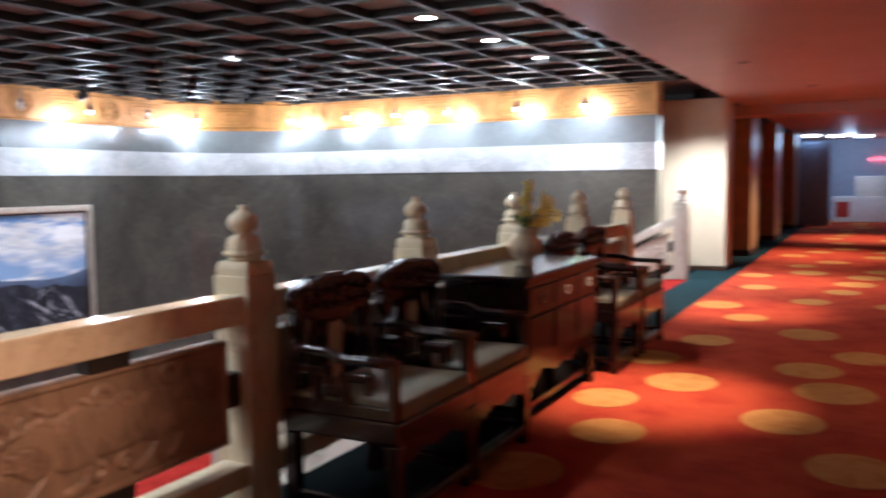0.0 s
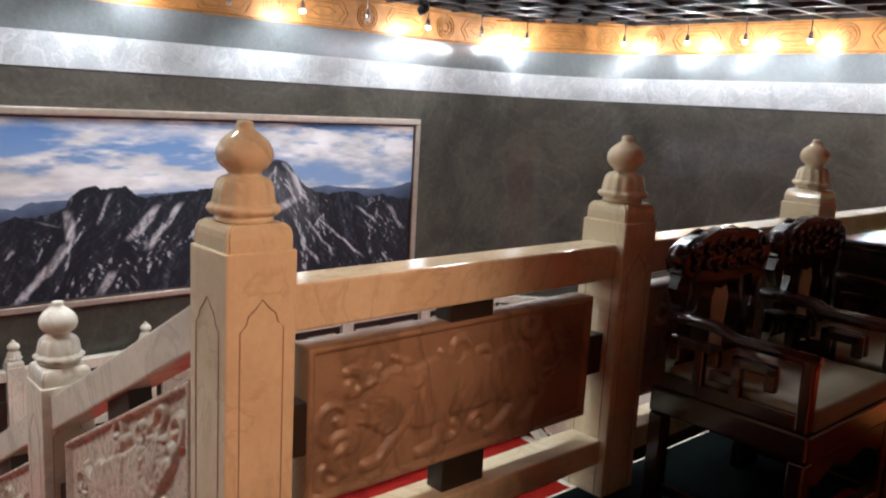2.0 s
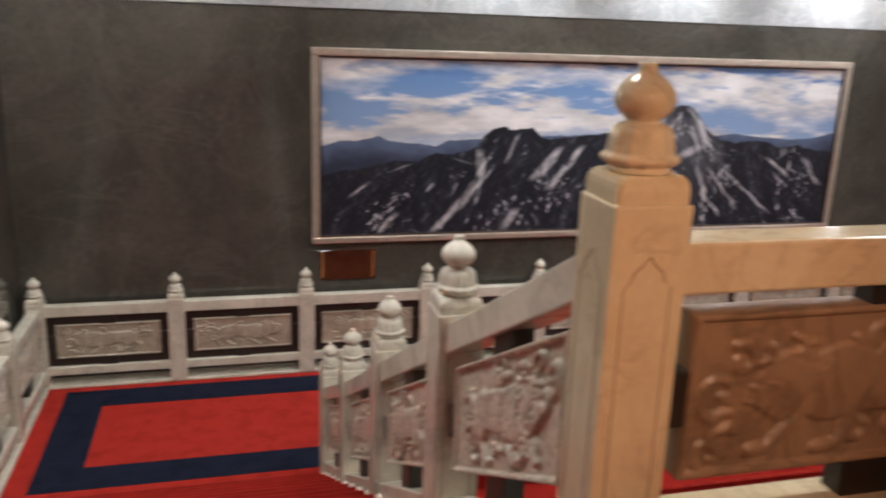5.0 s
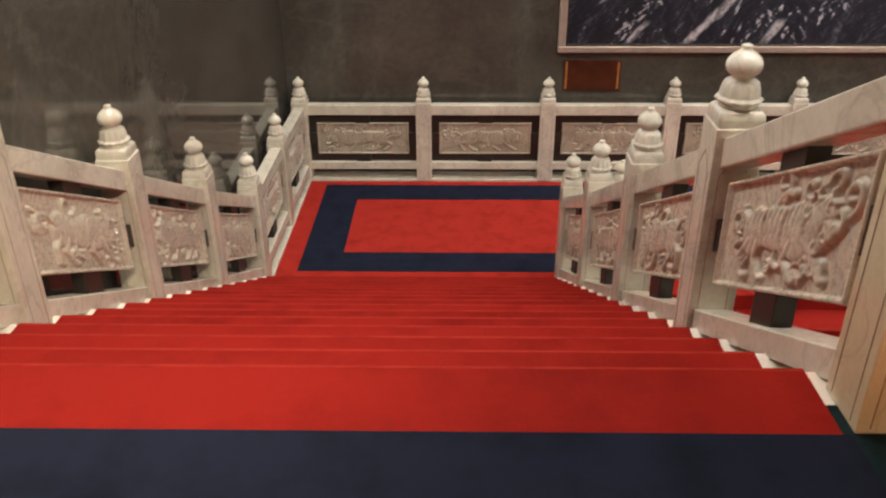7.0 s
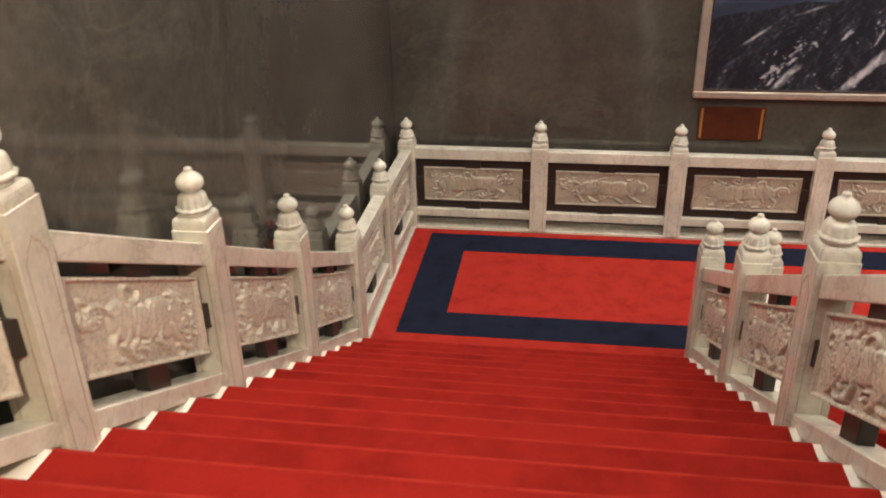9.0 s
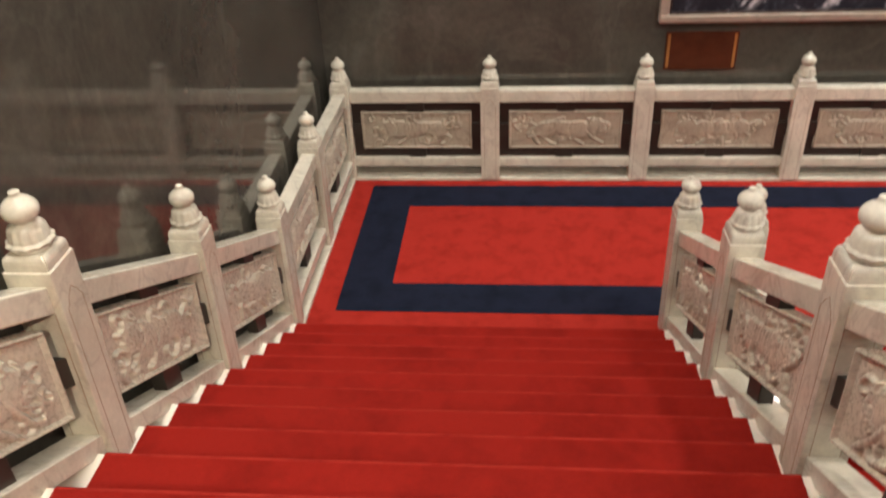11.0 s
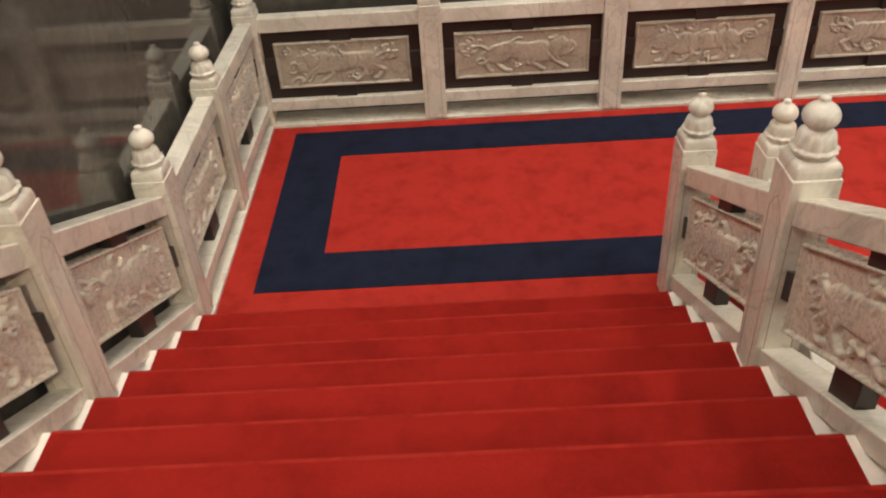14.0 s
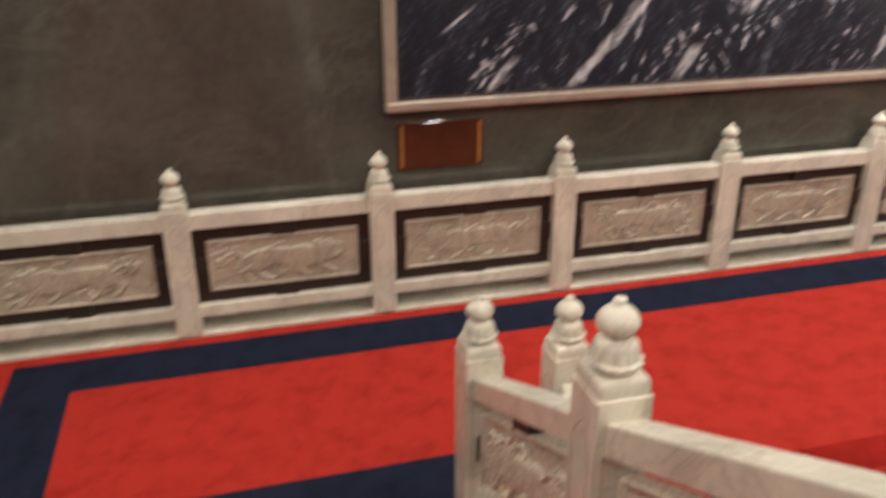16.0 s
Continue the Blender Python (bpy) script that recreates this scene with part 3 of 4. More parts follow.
def painting():
    thing = holder("painting", Matrix.Translation((XW, 0, 0)), "wide framed painting of snowy grey mountains under a cloudy blue sky", "painting")
    y0, y1, z0, z1 = 3.36, 10.36, -1.09, 1.14
    f = 0.085
    for name, a in (("frame_top", (y0, y1, z1 - f, z1)), ("frame_bottom", (y0, y1, z0 + 0.01, z0 + f)), ("frame_side", (y0, y0 + f, z0 + f, z1 - f)), ("frame_side", (y1 - f, y1, z0 + f, z1 - f))):
        part(name, cuboid(0.002, 0.09, *a, 0.012), FRAMEM, thing)
    for name, a in (("lip_top", (y0 + f, y1 - f, z1 - f - 0.022, z1 - f + 0.002)), ("lip_bottom", (y0 + f, y1 - f, z0 + f - 0.002, z0 + f + 0.016)), ("lip_side", (y0 + f - 0.002, y0 + f + 0.018, z0 + f + 0.016, z1 - f - 0.022)), ("lip_side", (y1 - f - 0.018, y1 - f + 0.002, z0 + f + 0.016, z1 - f - 0.022))):
        part(name, cuboid(0.03, 0.075, *a, 0.003), BROWN, thing, "dark inner lip of the frame")
    nx, nz = 820, 250
    u, v = np.meshgrid(np.linspace(0, 1, nx), np.linspace(0, 1, nz))     # v from the top

    def field(a, b, seed):
        """Smooth random values over the plane (a, b), one cell to a unit."""
        table = np.random.RandomState(seed).rand(256, 256)
        i, j = np.floor(a).astype(int), np.floor(b).astype(int)
        s, t = a - i, b - j
        s, t = s * s * (3 - 2 * s), t * t * (3 - 2 * t)
        g = lambda p, q: table[(j + q) % 256, (i + p) % 256]
        return (g(0, 0) * (1 - s) + g(1, 0) * s) * (1 - t) + (g(0, 1) * (1 - s) + g(1, 1) * s) * t

    def layers(a, b, seed, n=5, gain=0.55, ridged=False):
        total, amp, norm = 0, 1.0, 0
        for k in range(n):
            one = field(a * 2 ** k + 17 * k, b * 2 ** k + 31 * k, seed + k)
            total = total + amp * ((1 - np.abs(2 * one - 1)) if ridged else one)
            norm += amp
            amp *= gain
        return total / norm

    wide = 3.3                                                    # length of the canvas in heights
    ku = [0, 0.033, 0.07, 0.13, 0.17, 0.2, 0.23, 0.276, 0.283, 0.298, 0.324, 0.332, 0.374, 0.393, 0.41, 0.436, 0.46, 0.49, 0.53, 0.56, 0.585, 0.605, 0.625, 0.64, 0.662, 0.685, 0.702, 0.718, 0.75, 0.78, 0.807, 0.83, 0.856, 0.878, 0.923, 0.96, 1]
    kv = [0.66, 0.623, 0.615, 0.568, 0.569, 0.521, 0.537, 0.489, 0.44, 0.391, 0.378, 0.4, 0.377, 0.435, 0.45, 0.433, 0.427, 0.416, 0.41, 0.43, 0.39, 0.34, 0.29, 0.258, 0.245, 0.255, 0.31, 0.39, 0.45, 0.47, 0.454, 0.45, 0.461, 0.5, 0.489, 0.52, 0.53]
    ridge = np.interp(u, ku, kv) + 0.022 * (layers(u * 60, 0 * v, 40, 4) - 0.5)
    far = np.interp(u, [0, 0.033, 0.06, 0.1, 0.12, 0.17, 0.2, 0.22, 0.28, 0.4, 0.5, 0.72, 0.78, 0.83, 0.9, 0.95, 1], [0.487, 0.456, 0.456, 0.431, 0.463, 0.472, 0.49, 0.456, 0.45, 0.43, 0.42, 0.43, 0.41, 0.43, 0.45, 0.44, 0.4]) + 0.012 * (layers(u * 40, 0 * v, 70, 4) - 0.5)
    # sky: deep blue above, bands of sunlit cloud drifting across
    drift = layers(u * wide * 2.8 + 5 + v, v * 14 - u * 1.2, 20, 5, 0.62)
    puff = layers(u * wide * 4, v * 14, 24, 4, 0.6)
    band_of = np.clip(np.sin((v * 3.1 + 0.25 * (drift - 0.5) * 4) * 6.0 + 2.2 * np.sin(u * 5)) * 0.5 + 0.5, 0, 1)
    cover = np.clip((drift * 0.9 + puff * 0.45 + 0.26 * band_of + 0.3 * np.clip(v, 0, 0.45) - 0.705) * 3.4, 0, 1)
    sky_low = np.clip(v / 0.45, 0, 1)[..., None]
    blue = np.array([0.12, 0.26, 0.55]) * (1 - sky_low) + np.array([0.33, 0.46, 0.68]) * sky_low
    white = np.array([0.92, 0.89, 0.87]) * (0.62 + 0.55 * np.clip(puff * 1.5 - 0.35, 0, 1))[..., None]
    colour = blue * (1 - cover[..., None]) + white * cover[..., None]
    mist = layers(u * wide * 12, v * 20 - u * 9, 3, 4)
    depth_far = np.clip((v - far) * 8, 0, 1)[..., None]
    haze = (np.array([0.12, 0.16, 0.26]) * (1 - depth_far) + np.array([0.035, 0.045, 0.08]) * depth_far) * (0.6 + 0.8 * mist)[..., None]
    colour = np.where((v > far)[..., None], haze, colour)
    # rock faces: ridged relief drawn out down the slope, lit from one side
    depth = v - ridge
    lean = np.where(u < 0.66, 0.75, -0.7)
    warp = layers(u * wide * 3, v * 3, 50, 4)
    along = u * wide + lean * depth * 0.55 + 0.16 * (warp - 0.5)
    down = depth + 0.1 * (warp - 0.5)
    rough = layers(along * 5, down * 6.2, 60, 6, 0.66, True)
    light = np.zeros_like(rough)
    light[:, 2:-2] = (rough[:, 4:] - rough[:, :-4]) * 3.0
    light += 0.5 * (layers(u * wide * 30, v * 26, 80, 3) - 0.5)
    tone = np.clip(0.32 + light, 0, 1)
    rock = np.array([0.007, 0.009, 0.016]) + np.array([0.1, 0.105, 0.13]) * (tone ** 2.4)[..., None]
    rock = rock + np.array([0.045, 0.045, 0.05]) * (np.clip(1 - np.abs(u - 0.66) / 0.1, 0, 1) * np.clip(rough * 2 - 0.5, 0, 1))[..., None]
    patch = layers(along * 4, down * 4 + 9, 90, 4)
    snow = np.clip((light * 1.3 + patch * 1.9 - 1.58) * 4.5, 0, 1) * np.clip(depth * 22, 0, 1)
    big = ((u > 0.56) & (u < 0.76)) * np.clip(1 - np.abs(depth - 0.14) / 0.22, 0, 1)
    snow = np.maximum(snow, np.clip((rough - 0.42) * 4, 0, 1) * 0.22 * big)
    gully = np.zeros_like(snow)
    for a, b, c, d, w in ((0.277, 0.5, 0.277, 0.69, 0.009), (0.278, 0.67, 0.205, 1.0, 0.011), (0.131, 0.86, 0.1, 1.0, 0.009), (0.436, 0.485, 0.372, 0.7, 0.013), (0.487, 0.475, 0.4, 0.76, 0.011), (0.35, 0.85, 0.322, 1.0, 0.012),
                          (0.35, 0.41, 0.327, 0.6, 0.006), (0.7, 0.3, 0.724, 0.5, 0.018), (0.724, 0.46, 0.66, 0.58, 0.026), (0.67, 0.56, 0.59, 0.7, 0.022), (0.76, 0.63, 0.875, 0.94, 0.006), (0.71, 0.62, 0.75, 0.95, 0.004), (0.73, 0.6, 0.79, 0.9, 0.004),
                          (0.64, 0.3, 0.585, 0.52, 0.009), (0.668, 0.29, 0.625, 0.47, 0.006), (0.09, 0.68, 0.05, 0.78, 0.005), (0.17, 0.58, 0.12, 0.64, 0.008), (0.23, 0.55, 0.27, 0.6, 0.006), (0.93, 0.55, 0.97, 0.75, 0.007), (0.85, 0.55, 0.9, 0.7, 0.006)):
        t = np.clip((v - b) / (d - b), 0, 1)
        off = np.abs(u - (a + (c - a) * t + 0.05 * (warp - 0.5)))
        gully = np.maximum(gully, np.clip(1.7 - 1.4 * off / (w * (0.3 + 0.9 * warp)), 0, 1) * np.clip((v - b) * 25, 0, 1) * np.clip((d - v) * 25, 0, 1) * np.clip(0.5 + 1.4 * tone, 0, 1))
    icy = np.array([0.5, 0.49, 0.52]) * (0.45 + 0.6 * tone)[..., None]
    mountain = rock * (1 - snow[..., None]) + icy * snow[..., None]
    mountain = mountain * (1 - gully[..., None]) + np.array([0.6, 0.58, 0.6]) * (0.62 + 0.6 * tone)[..., None] * gully[..., None]
    colour = np.clip(np.where((v > ridge)[..., None], mountain, colour), 0, 1)
    yy, zz = y0 + f + u * (y1 - y0 - 2 * f), z1 - f - v * (z1 - z0 - 2 * f)
    verts = np.stack([np.full_like(u, 0.045), yy, zz], -1).reshape(-1, 3)
    q = (np.arange(nz - 1)[:, None] * nx + np.arange(nx - 1)[None]).ravel()
    faces = np.stack([q, q + nx, q + nx + 1, q + 1], -1)
    mesh = bpy.data.meshes.new("canvas")
    mesh.from_pydata(verts.tolist(), [], faces.tolist())
    layer = mesh.color_attributes.new("paint", "FLOAT_COLOR", "POINT")
    layer.data.foreach_set("color", np.concatenate([colour, np.ones((nz, nx, 1))], -1).astype(np.float32).ravel())
    m, nodes, links, bsdf = mat("oil paint")
    att = nodes.new("ShaderNodeVertexColor")
    att.layer_name = "paint"
    links.new(att.outputs[0], bsdf.inputs["Base Color"])
    bsdf.inputs["Roughness"].default_value = 0.45
    brush = node(nodes, "ShaderNodeTexNoise", Scale=40.0, Detail=4.0)
    links.new(coords(nodes, links, (1, 1, 2.5)), brush.inputs["Vector"])
    b = node(nodes, "ShaderNodeBump", Strength=0.3, Distance=0.006)
    links.new(brush.outputs[0], b.inputs["Height"])
    links.new(b.outputs[0], bsdf.inputs["Normal"])
    mesh.materials.append(m)
    canvas = new("canvas", mesh)
    canvas.parent = thing
    backing = part("backing", cuboid(0.002, 0.03, y0 + f, y1 - f, z0 + f, z1 - f), BROWN, thing)
    return thing


painting()
plaque = holder("plaque", Matrix.Translation((XW, 3.78, -1.36)), "small glossy brown plaque under the painting", "plaque")
part("plate", cuboid(0.002, 0.022, -0.33, 0.33, -0.18, 0.18, 0.006), plain("varnished brown wood", (0.085, 0.024, 0.012), 0.05, 0.0, 0.25, 6.0, 0.0, 0.8), plaque)
# gold strips stand in for streaks reflected in the glossy plate
for y in (-0.3, 0.3):
    part("reflection_strip", cuboid(0.02, 0.026, y - 0.012, y + 0.012, -0.16, 0.16, 0.003), GOLD, plaque, "thin gold strip standing for a reflection")

# ---- ceiling of the stair hall ----
bm = bmesh.new()
x = -9.4
while x < -1.55:
    box(bm, x - 0.03, x + 0.03, YS - 0.2, YN + 0.2, CEIL - 0.07, CEIL - 0.001)
    x += 0.62
y = 0.4
while y < YN:
    box(bm, XW + 0.02, -1.51, y - 0.03, y + 0.03, CEIL - 0.064, CEIL - 0.002)
    y += 0.62
structure("ceiling_grid", bm, BEAM, "glossy dark lattice of beams under the ceiling", "ceiling")


def frieze(name, ends, way):
    """Raised medallions, lozenges and border lines along the gold frieze; ends along the wall, way: place on the wall."""
    bm = bmesh.new()
    z0, z1 = 2.3, CEIL - 0.07
    mid, h = (z0 + z1) / 2, (z1 - z0) / 2
    a, b = ends
    for z in (z0 + 0.025, z1 - 0.02):
        tube(bm, [way(a, z), way(b, z)], 0.01, 6)
    s = a + 0.5
    k = 0
    while s < b - 0.4:
        if k % 2 == 0:
            for r in (h * 0.78, h * 0.6, h * 0.28):
                tube(bm, [way(s + r * math.cos(2 * math.pi * i / 28), mid + r * math.sin(2 * math.pi * i / 28)) for i in range(28)], 0.009, 5, True)
            for i in range(8):
                c, d = math.cos(i * math.pi / 4 + 0.4), math.sin(i * math.pi / 4 + 0.4)
                tube(bm, [way(s + 0.3 * h * c, mid + 0.3 * h * d), way(s + 0.42 * h * c - 0.05 * d, mid + 0.42 * h * d + 0.05 * c), way(s + 0.58 * h * c, mid + 0.58 * h * d)], 0.007, 5)
        else:
            for w, q in ((0.4, 0.72), (0.34, 0.52), (0.2, 0.25)):
                pts = [(-w, 0), (-w + 0.1, q * h), (w - 0.1, q * h), (w, 0), (w - 0.1, -q * h), (-w + 0.1, -q * h)]
                tube(bm, [way(s + p, mid + r) for p, r in pts], 0.009, 5, True)
        s += 0.72
        k += 1
    return structure(name, bm, GOLDLINE, "raised scrolls and medallions on the gold frieze", "trim")


frieze("trim_relief_west", (YS, YN - BEND + 0.3), lambda a, z: (XW + 0.022, a, z))
frieze("trim_relief_corner", (0.1, BEND * math.pi / 2 - 0.1), lambda a, z: (XW + BEND - (BEND - 0.023) * math.cos(a / BEND), YN - BEND + (BEND - 0.023) * math.sin(a / BEND), z))
frieze("trim_relief_north", (XW + BEND - 0.3, XB - 0.4), lambda a, z: (a, YN - 0.022, z))
frieze("trim_relief_south", (XW, NOSE), lambda a, z: (a, YS + 0.022, z))


def hanging_spot(m, label, lit=True):
    """A small bullet spotlight on a stem."""
    thing = holder("spotlight", m, label, "spotlight", "hanging spotlights along the frieze")
    part("stem", lathe(bmesh.new(), [(0.008, 0.05), (0.008, 0.3)], 10), CHROME, thing)
    part("canopy", lathe(bmesh.new(), [(0.035, 0.285), (0.035, 0.3)], 16), CHROME, thing)
    body = part("body", lathe(bmesh.new(), [(0.03, -0.055), (0.036, -0.05), (0.033, 0.0), (0.022, 0.04), (0.01, 0.06)], 18), CHROME, thing, "", True)
    if not lit:
        part("drop", lathe(bmesh.new(), [(0.008, -0.11), (0.026, -0.1), (0.034, -0.08), (0.03, -0.05)], 18), FRAMEM, thing, "gilt teardrop shade", True)
        return thing
    part("bulb", lathe(bmesh.new(), [(0.012, -0.088), (0.03, -0.078), (0.037, -0.064), (0.034, -0.05)], 16), LIT, thing, "glowing bulb", True)
    return thing


def downlight(m):
    thing = holder("recessed_downlight", m, "round recessed ceiling downlight with a bright lens", "downlight", "recessed ceiling downlights")
    bm = bmesh.new()
    tube(bm, [(0.085 * math.cos(i * math.pi / 12), 0.085 * math.sin(i * math.pi / 12), -0.004) for i in range(24)], 0.012, 6, True)
    part("ring", bm, CHROME, thing, "", True)
    part("lens", lathe(bmesh.new(), [(0.075, -0.012), (0.08, -0.004), (0.08, 0.0)], 24), LIT, thing, "glowing lens")
    return thing


WEST = [2.1, 4.1, 6.14, 8.1, 10.15, 12.2]
# south row is not seen; added to mirror the north wall
SOUTH = [-8.0, -6.2, -4.4]
NORTH = [-8.1, -7.0, -6.1, -5.2, -4.1, -3.1]
first = hanging_spot(Matrix.Translation((-9.3, WEST[0], CEIL - 0.3 - 0.001)), "small chrome spotlight hanging before the gold frieze")
for y in WEST[1:]:
    copy_thing(first, Matrix.Translation((-9.3, y, CEIL - 0.301)))
for x in NORTH:
    copy_thing(first, Matrix.Translation((x, YN - 0.35, CEIL - 0.301)))
for x in SOUTH:
    copy_thing(first, Matrix.Translation((x, YS + 0.35, CEIL - 0.301)))
drop = hanging_spot(Matrix.Translation((-9.3, 3.1, CEIL - 0.301)), "unlit gilt teardrop lamp hanging before the frieze", False)
for y in (5.1, 7.1, 9.1, 11.2):
    copy_thing(drop, Matrix.Translation((-9.3, y, CEIL - 0.301)))
hole = downlight(Matrix.Translation((-2.9, 1.6, CEIL - 0.002)))
for y in (3.0, 4.35, 5.7, 6.95, 8.25, 9.55, 10.9, 12.3):
    copy_thing(hole, Matrix.Translation((-2.9, y, CEIL - 0.002)))
# fittings not seen: two follow from light pools on the carpet, others are added
for x, y in ((-0.8, 7.3), (-0.75, 10.9), (-0.3, 13.6), (0.1, 17.5), (0.1, 22.0), (-0.35, 2.0), (-0.35, 2.9), (1.0, 3.3)):
    dim = holder("unseen_downlight", Matrix.Translation((x, y, CORR - 0.001)), "unseen deep dark-baffled downlight in the salmon ceiling", "downlight", "baffled corridor downlights")
    part("ring", tube(bmesh.new(), [(0.06 * math.cos(i * math.pi / 12), 0.06 * math.sin(i * math.pi / 12), -0.003) for i in range(24)], 0.008, 6, True), SALMON, dim, "", True)
    part("baffle", lathe(bmesh.new(), [(0.055, -0.006), (0.057, 0.0)], 20), BLACK, dim, "dark baffle")
for y in (5.45, 7.65, 9.8):
    thing = holder("track_spotlight", Matrix.Translation((-9.0, y, CEIL - 0.071)), "black track spotlight head under the ceiling", "spotlight", "black track spotlights")
    part("yoke", cuboid(-0.02, 0.02, -0.05, 0.05, -0.05, 0.072, 0.005), BLACK, thing)
    body = part("head", lathe(bmesh.new(), [(0.05, -0.07), (0.062, -0.06), (0.062, 0.06), (0.045, 0.08)], 20), BLACK, thing, "", True)
    body.matrix_basis = pose(0, 0, -0.1, 0, 70, 0)

# ---- light from the fixtures, and from added lamps ----
WARM, COOL, WHITE_LED = (1.0, 0.74, 0.5), (1.0, 0.95, 0.87), (0.97, 0.97, 0.95)
for y in WEST:
    lamp("west_spot", "POINT", Matrix.Translation((-9.3, y, CEIL - 0.39)), 62, WHITE_LED, 0.03)
for x in NORTH:
    lamp("north_spot", "POINT", Matrix.Translation((x, YN - 0.35, CEIL - 0.39)), 72, WHITE_LED, 0.03)
for x in SOUTH:
    lamp("unseen_south_spot", "POINT", Matrix.Translation((x, YS + 0.35, CEIL - 0.39)), 130, COOL, 0.03)
for y, w in ((1.6, 160), (3.0, 115), (4.35, 125), (5.7, 70), (6.95, 240), (9.55, 340), (12.3, 400)):
    lamp("hall_downlight", "SPOT", look((-2.9, y, CEIL - 0.03), (-3.3, y, 0)), w, COOL, 0.14, 132, 0.7)
for y in (5.45, 7.65, 9.8):
    lamp("picture_spot", "SPOT", look((-8.86, y, CEIL - 0.2), (XW, y, 0.0)), 112, WHITE_LED, 0.04, 110, 0.8)
# added fill over the stair void, with no fitting
for x, y in ((-5.6, 5.0), (-5.6, 9.0)):
    lamp("added_void_light", "SPOT", look((x, y, CEIL - 0.03), (x - 1.5, y, LAND)), 330, COOL, 0.1, 140, 0.8)
# added fill to brighten the landing, with no fitting
for x, y, w in ((-8.2, 1.9, 245), (-8.2, 6.9, 250), (-8.2, 11.6, 290)):
    lamp("added_landing_light", "SPOT", Matrix.Translation((x, y, CEIL - 0.03)), w, COOL, 0.16, 84, 0.9)
# sources unseen; the two at x 1.7 are added fill without fittings
for x, y, w, a in ((1.7, 8.6, 85, 120), (1.7, 13.0, 110, 130), (-0.8, 7.2, 620, 48), (-0.75, 10.9, 420, 50), (-0.3, 13.6, 220, 50), (-0.5, 17.5, 480, 90), (0.1, 22.0, 480, 90), (-0.35, 2.0, 140, 84), (-1.7, 13.6, 520, 130)):
    lamp("unseen_corridor_light", "SPOT", Matrix.Translation((x, y, CORR - 0.03)), w, WARM if y != 13.6 or x != -1.7 else COOL, 0.05, a, 1.0)
# added spots that supply the orange carpet bounce on the stair-head post
lamp("added_bounce_washer", "SPOT", look((1.0, 3.3, CORR - 0.03), (-1.85, 3.45, 0.78)), 350, (1.0, 0.57, 0.33), 0.06, 30, 1.0)
lamp("added_bounce_pool", "SPOT", Matrix.Translation((-0.35, 2.9, CORR - 0.03)), 300, WARM, 0.05, 58, 1.0)
# added spot to brighten the left stair rail; no such source is seen
lamp("added_stair_head_spot", "SPOT", look((-0.35, 2.0, CORR - 0.03), (-2.9, 0.5, 0.1)), 440, (1.0, 0.86, 0.64), 0.05, 74, 1.0)
lamp("corridor_end", "POINT", Matrix.Translation((-0.3, 28.4, CORR - 0.12)), 50, (0.75, 0.88, 1.0), 0.15)

# ---- corridor ----
CARPET = carpet("orange red carpet", (0.42, 0.055, 0.018), (0.3, 0.025, 0.012), 3.0)
SPOT = carpet("ochre carpet spots", (0.52, 0.23, 0.06), (0.42, 0.15, 0.03), 9.0)
structure("floor_carpet", cuboid(-1.25, 4.19, -4.0, 31.0, UP + 0.001, UP + 0.006), CARPET, "orange red corridor carpet with ochre spots", "floor")
structure("floor_border", cuboid(-1.745, -1.0, YL + 0.08, YR - 0.08, UP + 0.001, UP + 0.008), NAVY, "navy carpet border at the stair head", "floor")
bm = bmesh.new()
random.seed(4)
spots = [(-0.78, 6.34), (0.04, 6.92), (-0.02, 9.73), (-0.76, 9.13), (-0.65, 7.6), (-0.99, 7.0), (-1.02, 8.28), (0.27, 7.7), (0.41, 6.23), (-1.0, 5.56), (-0.62, 10.43), (0.08, 8.3), (-1.0, 11.18), (0.42, 8.88)]
for _ in range(900):
    p = (random.uniform(-1.0, 3.9), random.uniform(-3.7, 30))
    if (p[0] > 0.6 or not 5.2 < p[1] < 11.5) and all(math.dist(p, q) > 0.8 for q in spots):
        spots.append(p)
for k, (x, y) in enumerate(spots):
    r = 0.2 + 0.05 * ((k * 7) % 5) / 5
    ring = [bm.verts.new((x + r * math.cos(i * math.pi / 12), y + 1.15 * r * math.sin(i * math.pi / 12), UP + 0.009)) for i in range(24)]
    bm.faces.new(ring)
tagged(part("carpet_spots", bm, SPOT), "ochre spots woven into the corridor carpet", "carpet", kind="stuff")

column = holder("column", Matrix.Translation((-1.93, 14.9, UP)), "square cream column with a dark foot at the stair hall corner", "column")
part("shaft", cuboid(-0.46, 0.46, -0.3, 0.3, 0.06, CORR - UP, 0.01), PLASTER, column)
part("foot", cuboid(-0.47, 0.47, -0.31, 0.31, 0.0, 0.06, 0.004), BROWN, column, "dark skirting")
structure("wall_corridor", cuboid(-2.1, -1.75, 15.4, 31.0, UP, CEIL), BROWN, "dark brown panelled corridor wall", "wall")
for y in (17.6, 21.5, 26.0):
    pil = holder("pilaster", Matrix.Translation((-1.6, y, UP)), "tan wooden pilaster on the dark corridor wall", "pilaster", "pilasters of the corridor")
    part("shaft", cuboid(-0.15, 0.15, -0.5, 0.5, 0.1, CORR - UP, 0.008), plain("tan wood", (0.42, 0.24, 0.1), 0.4, 0.0, 0.2, 6.0), pil)
    part("foot", cuboid(-0.152, 0.16, -0.51, 0.51, 0.0, 0.1, 0.004), BROWN, pil)
structure("trim_bulkhead", cuboid(-1.75, 4.2, 16.2, 16.9, 2.42, CORR - 0.003), SALMON, "salmon bulkhead across the corridor", "trim")
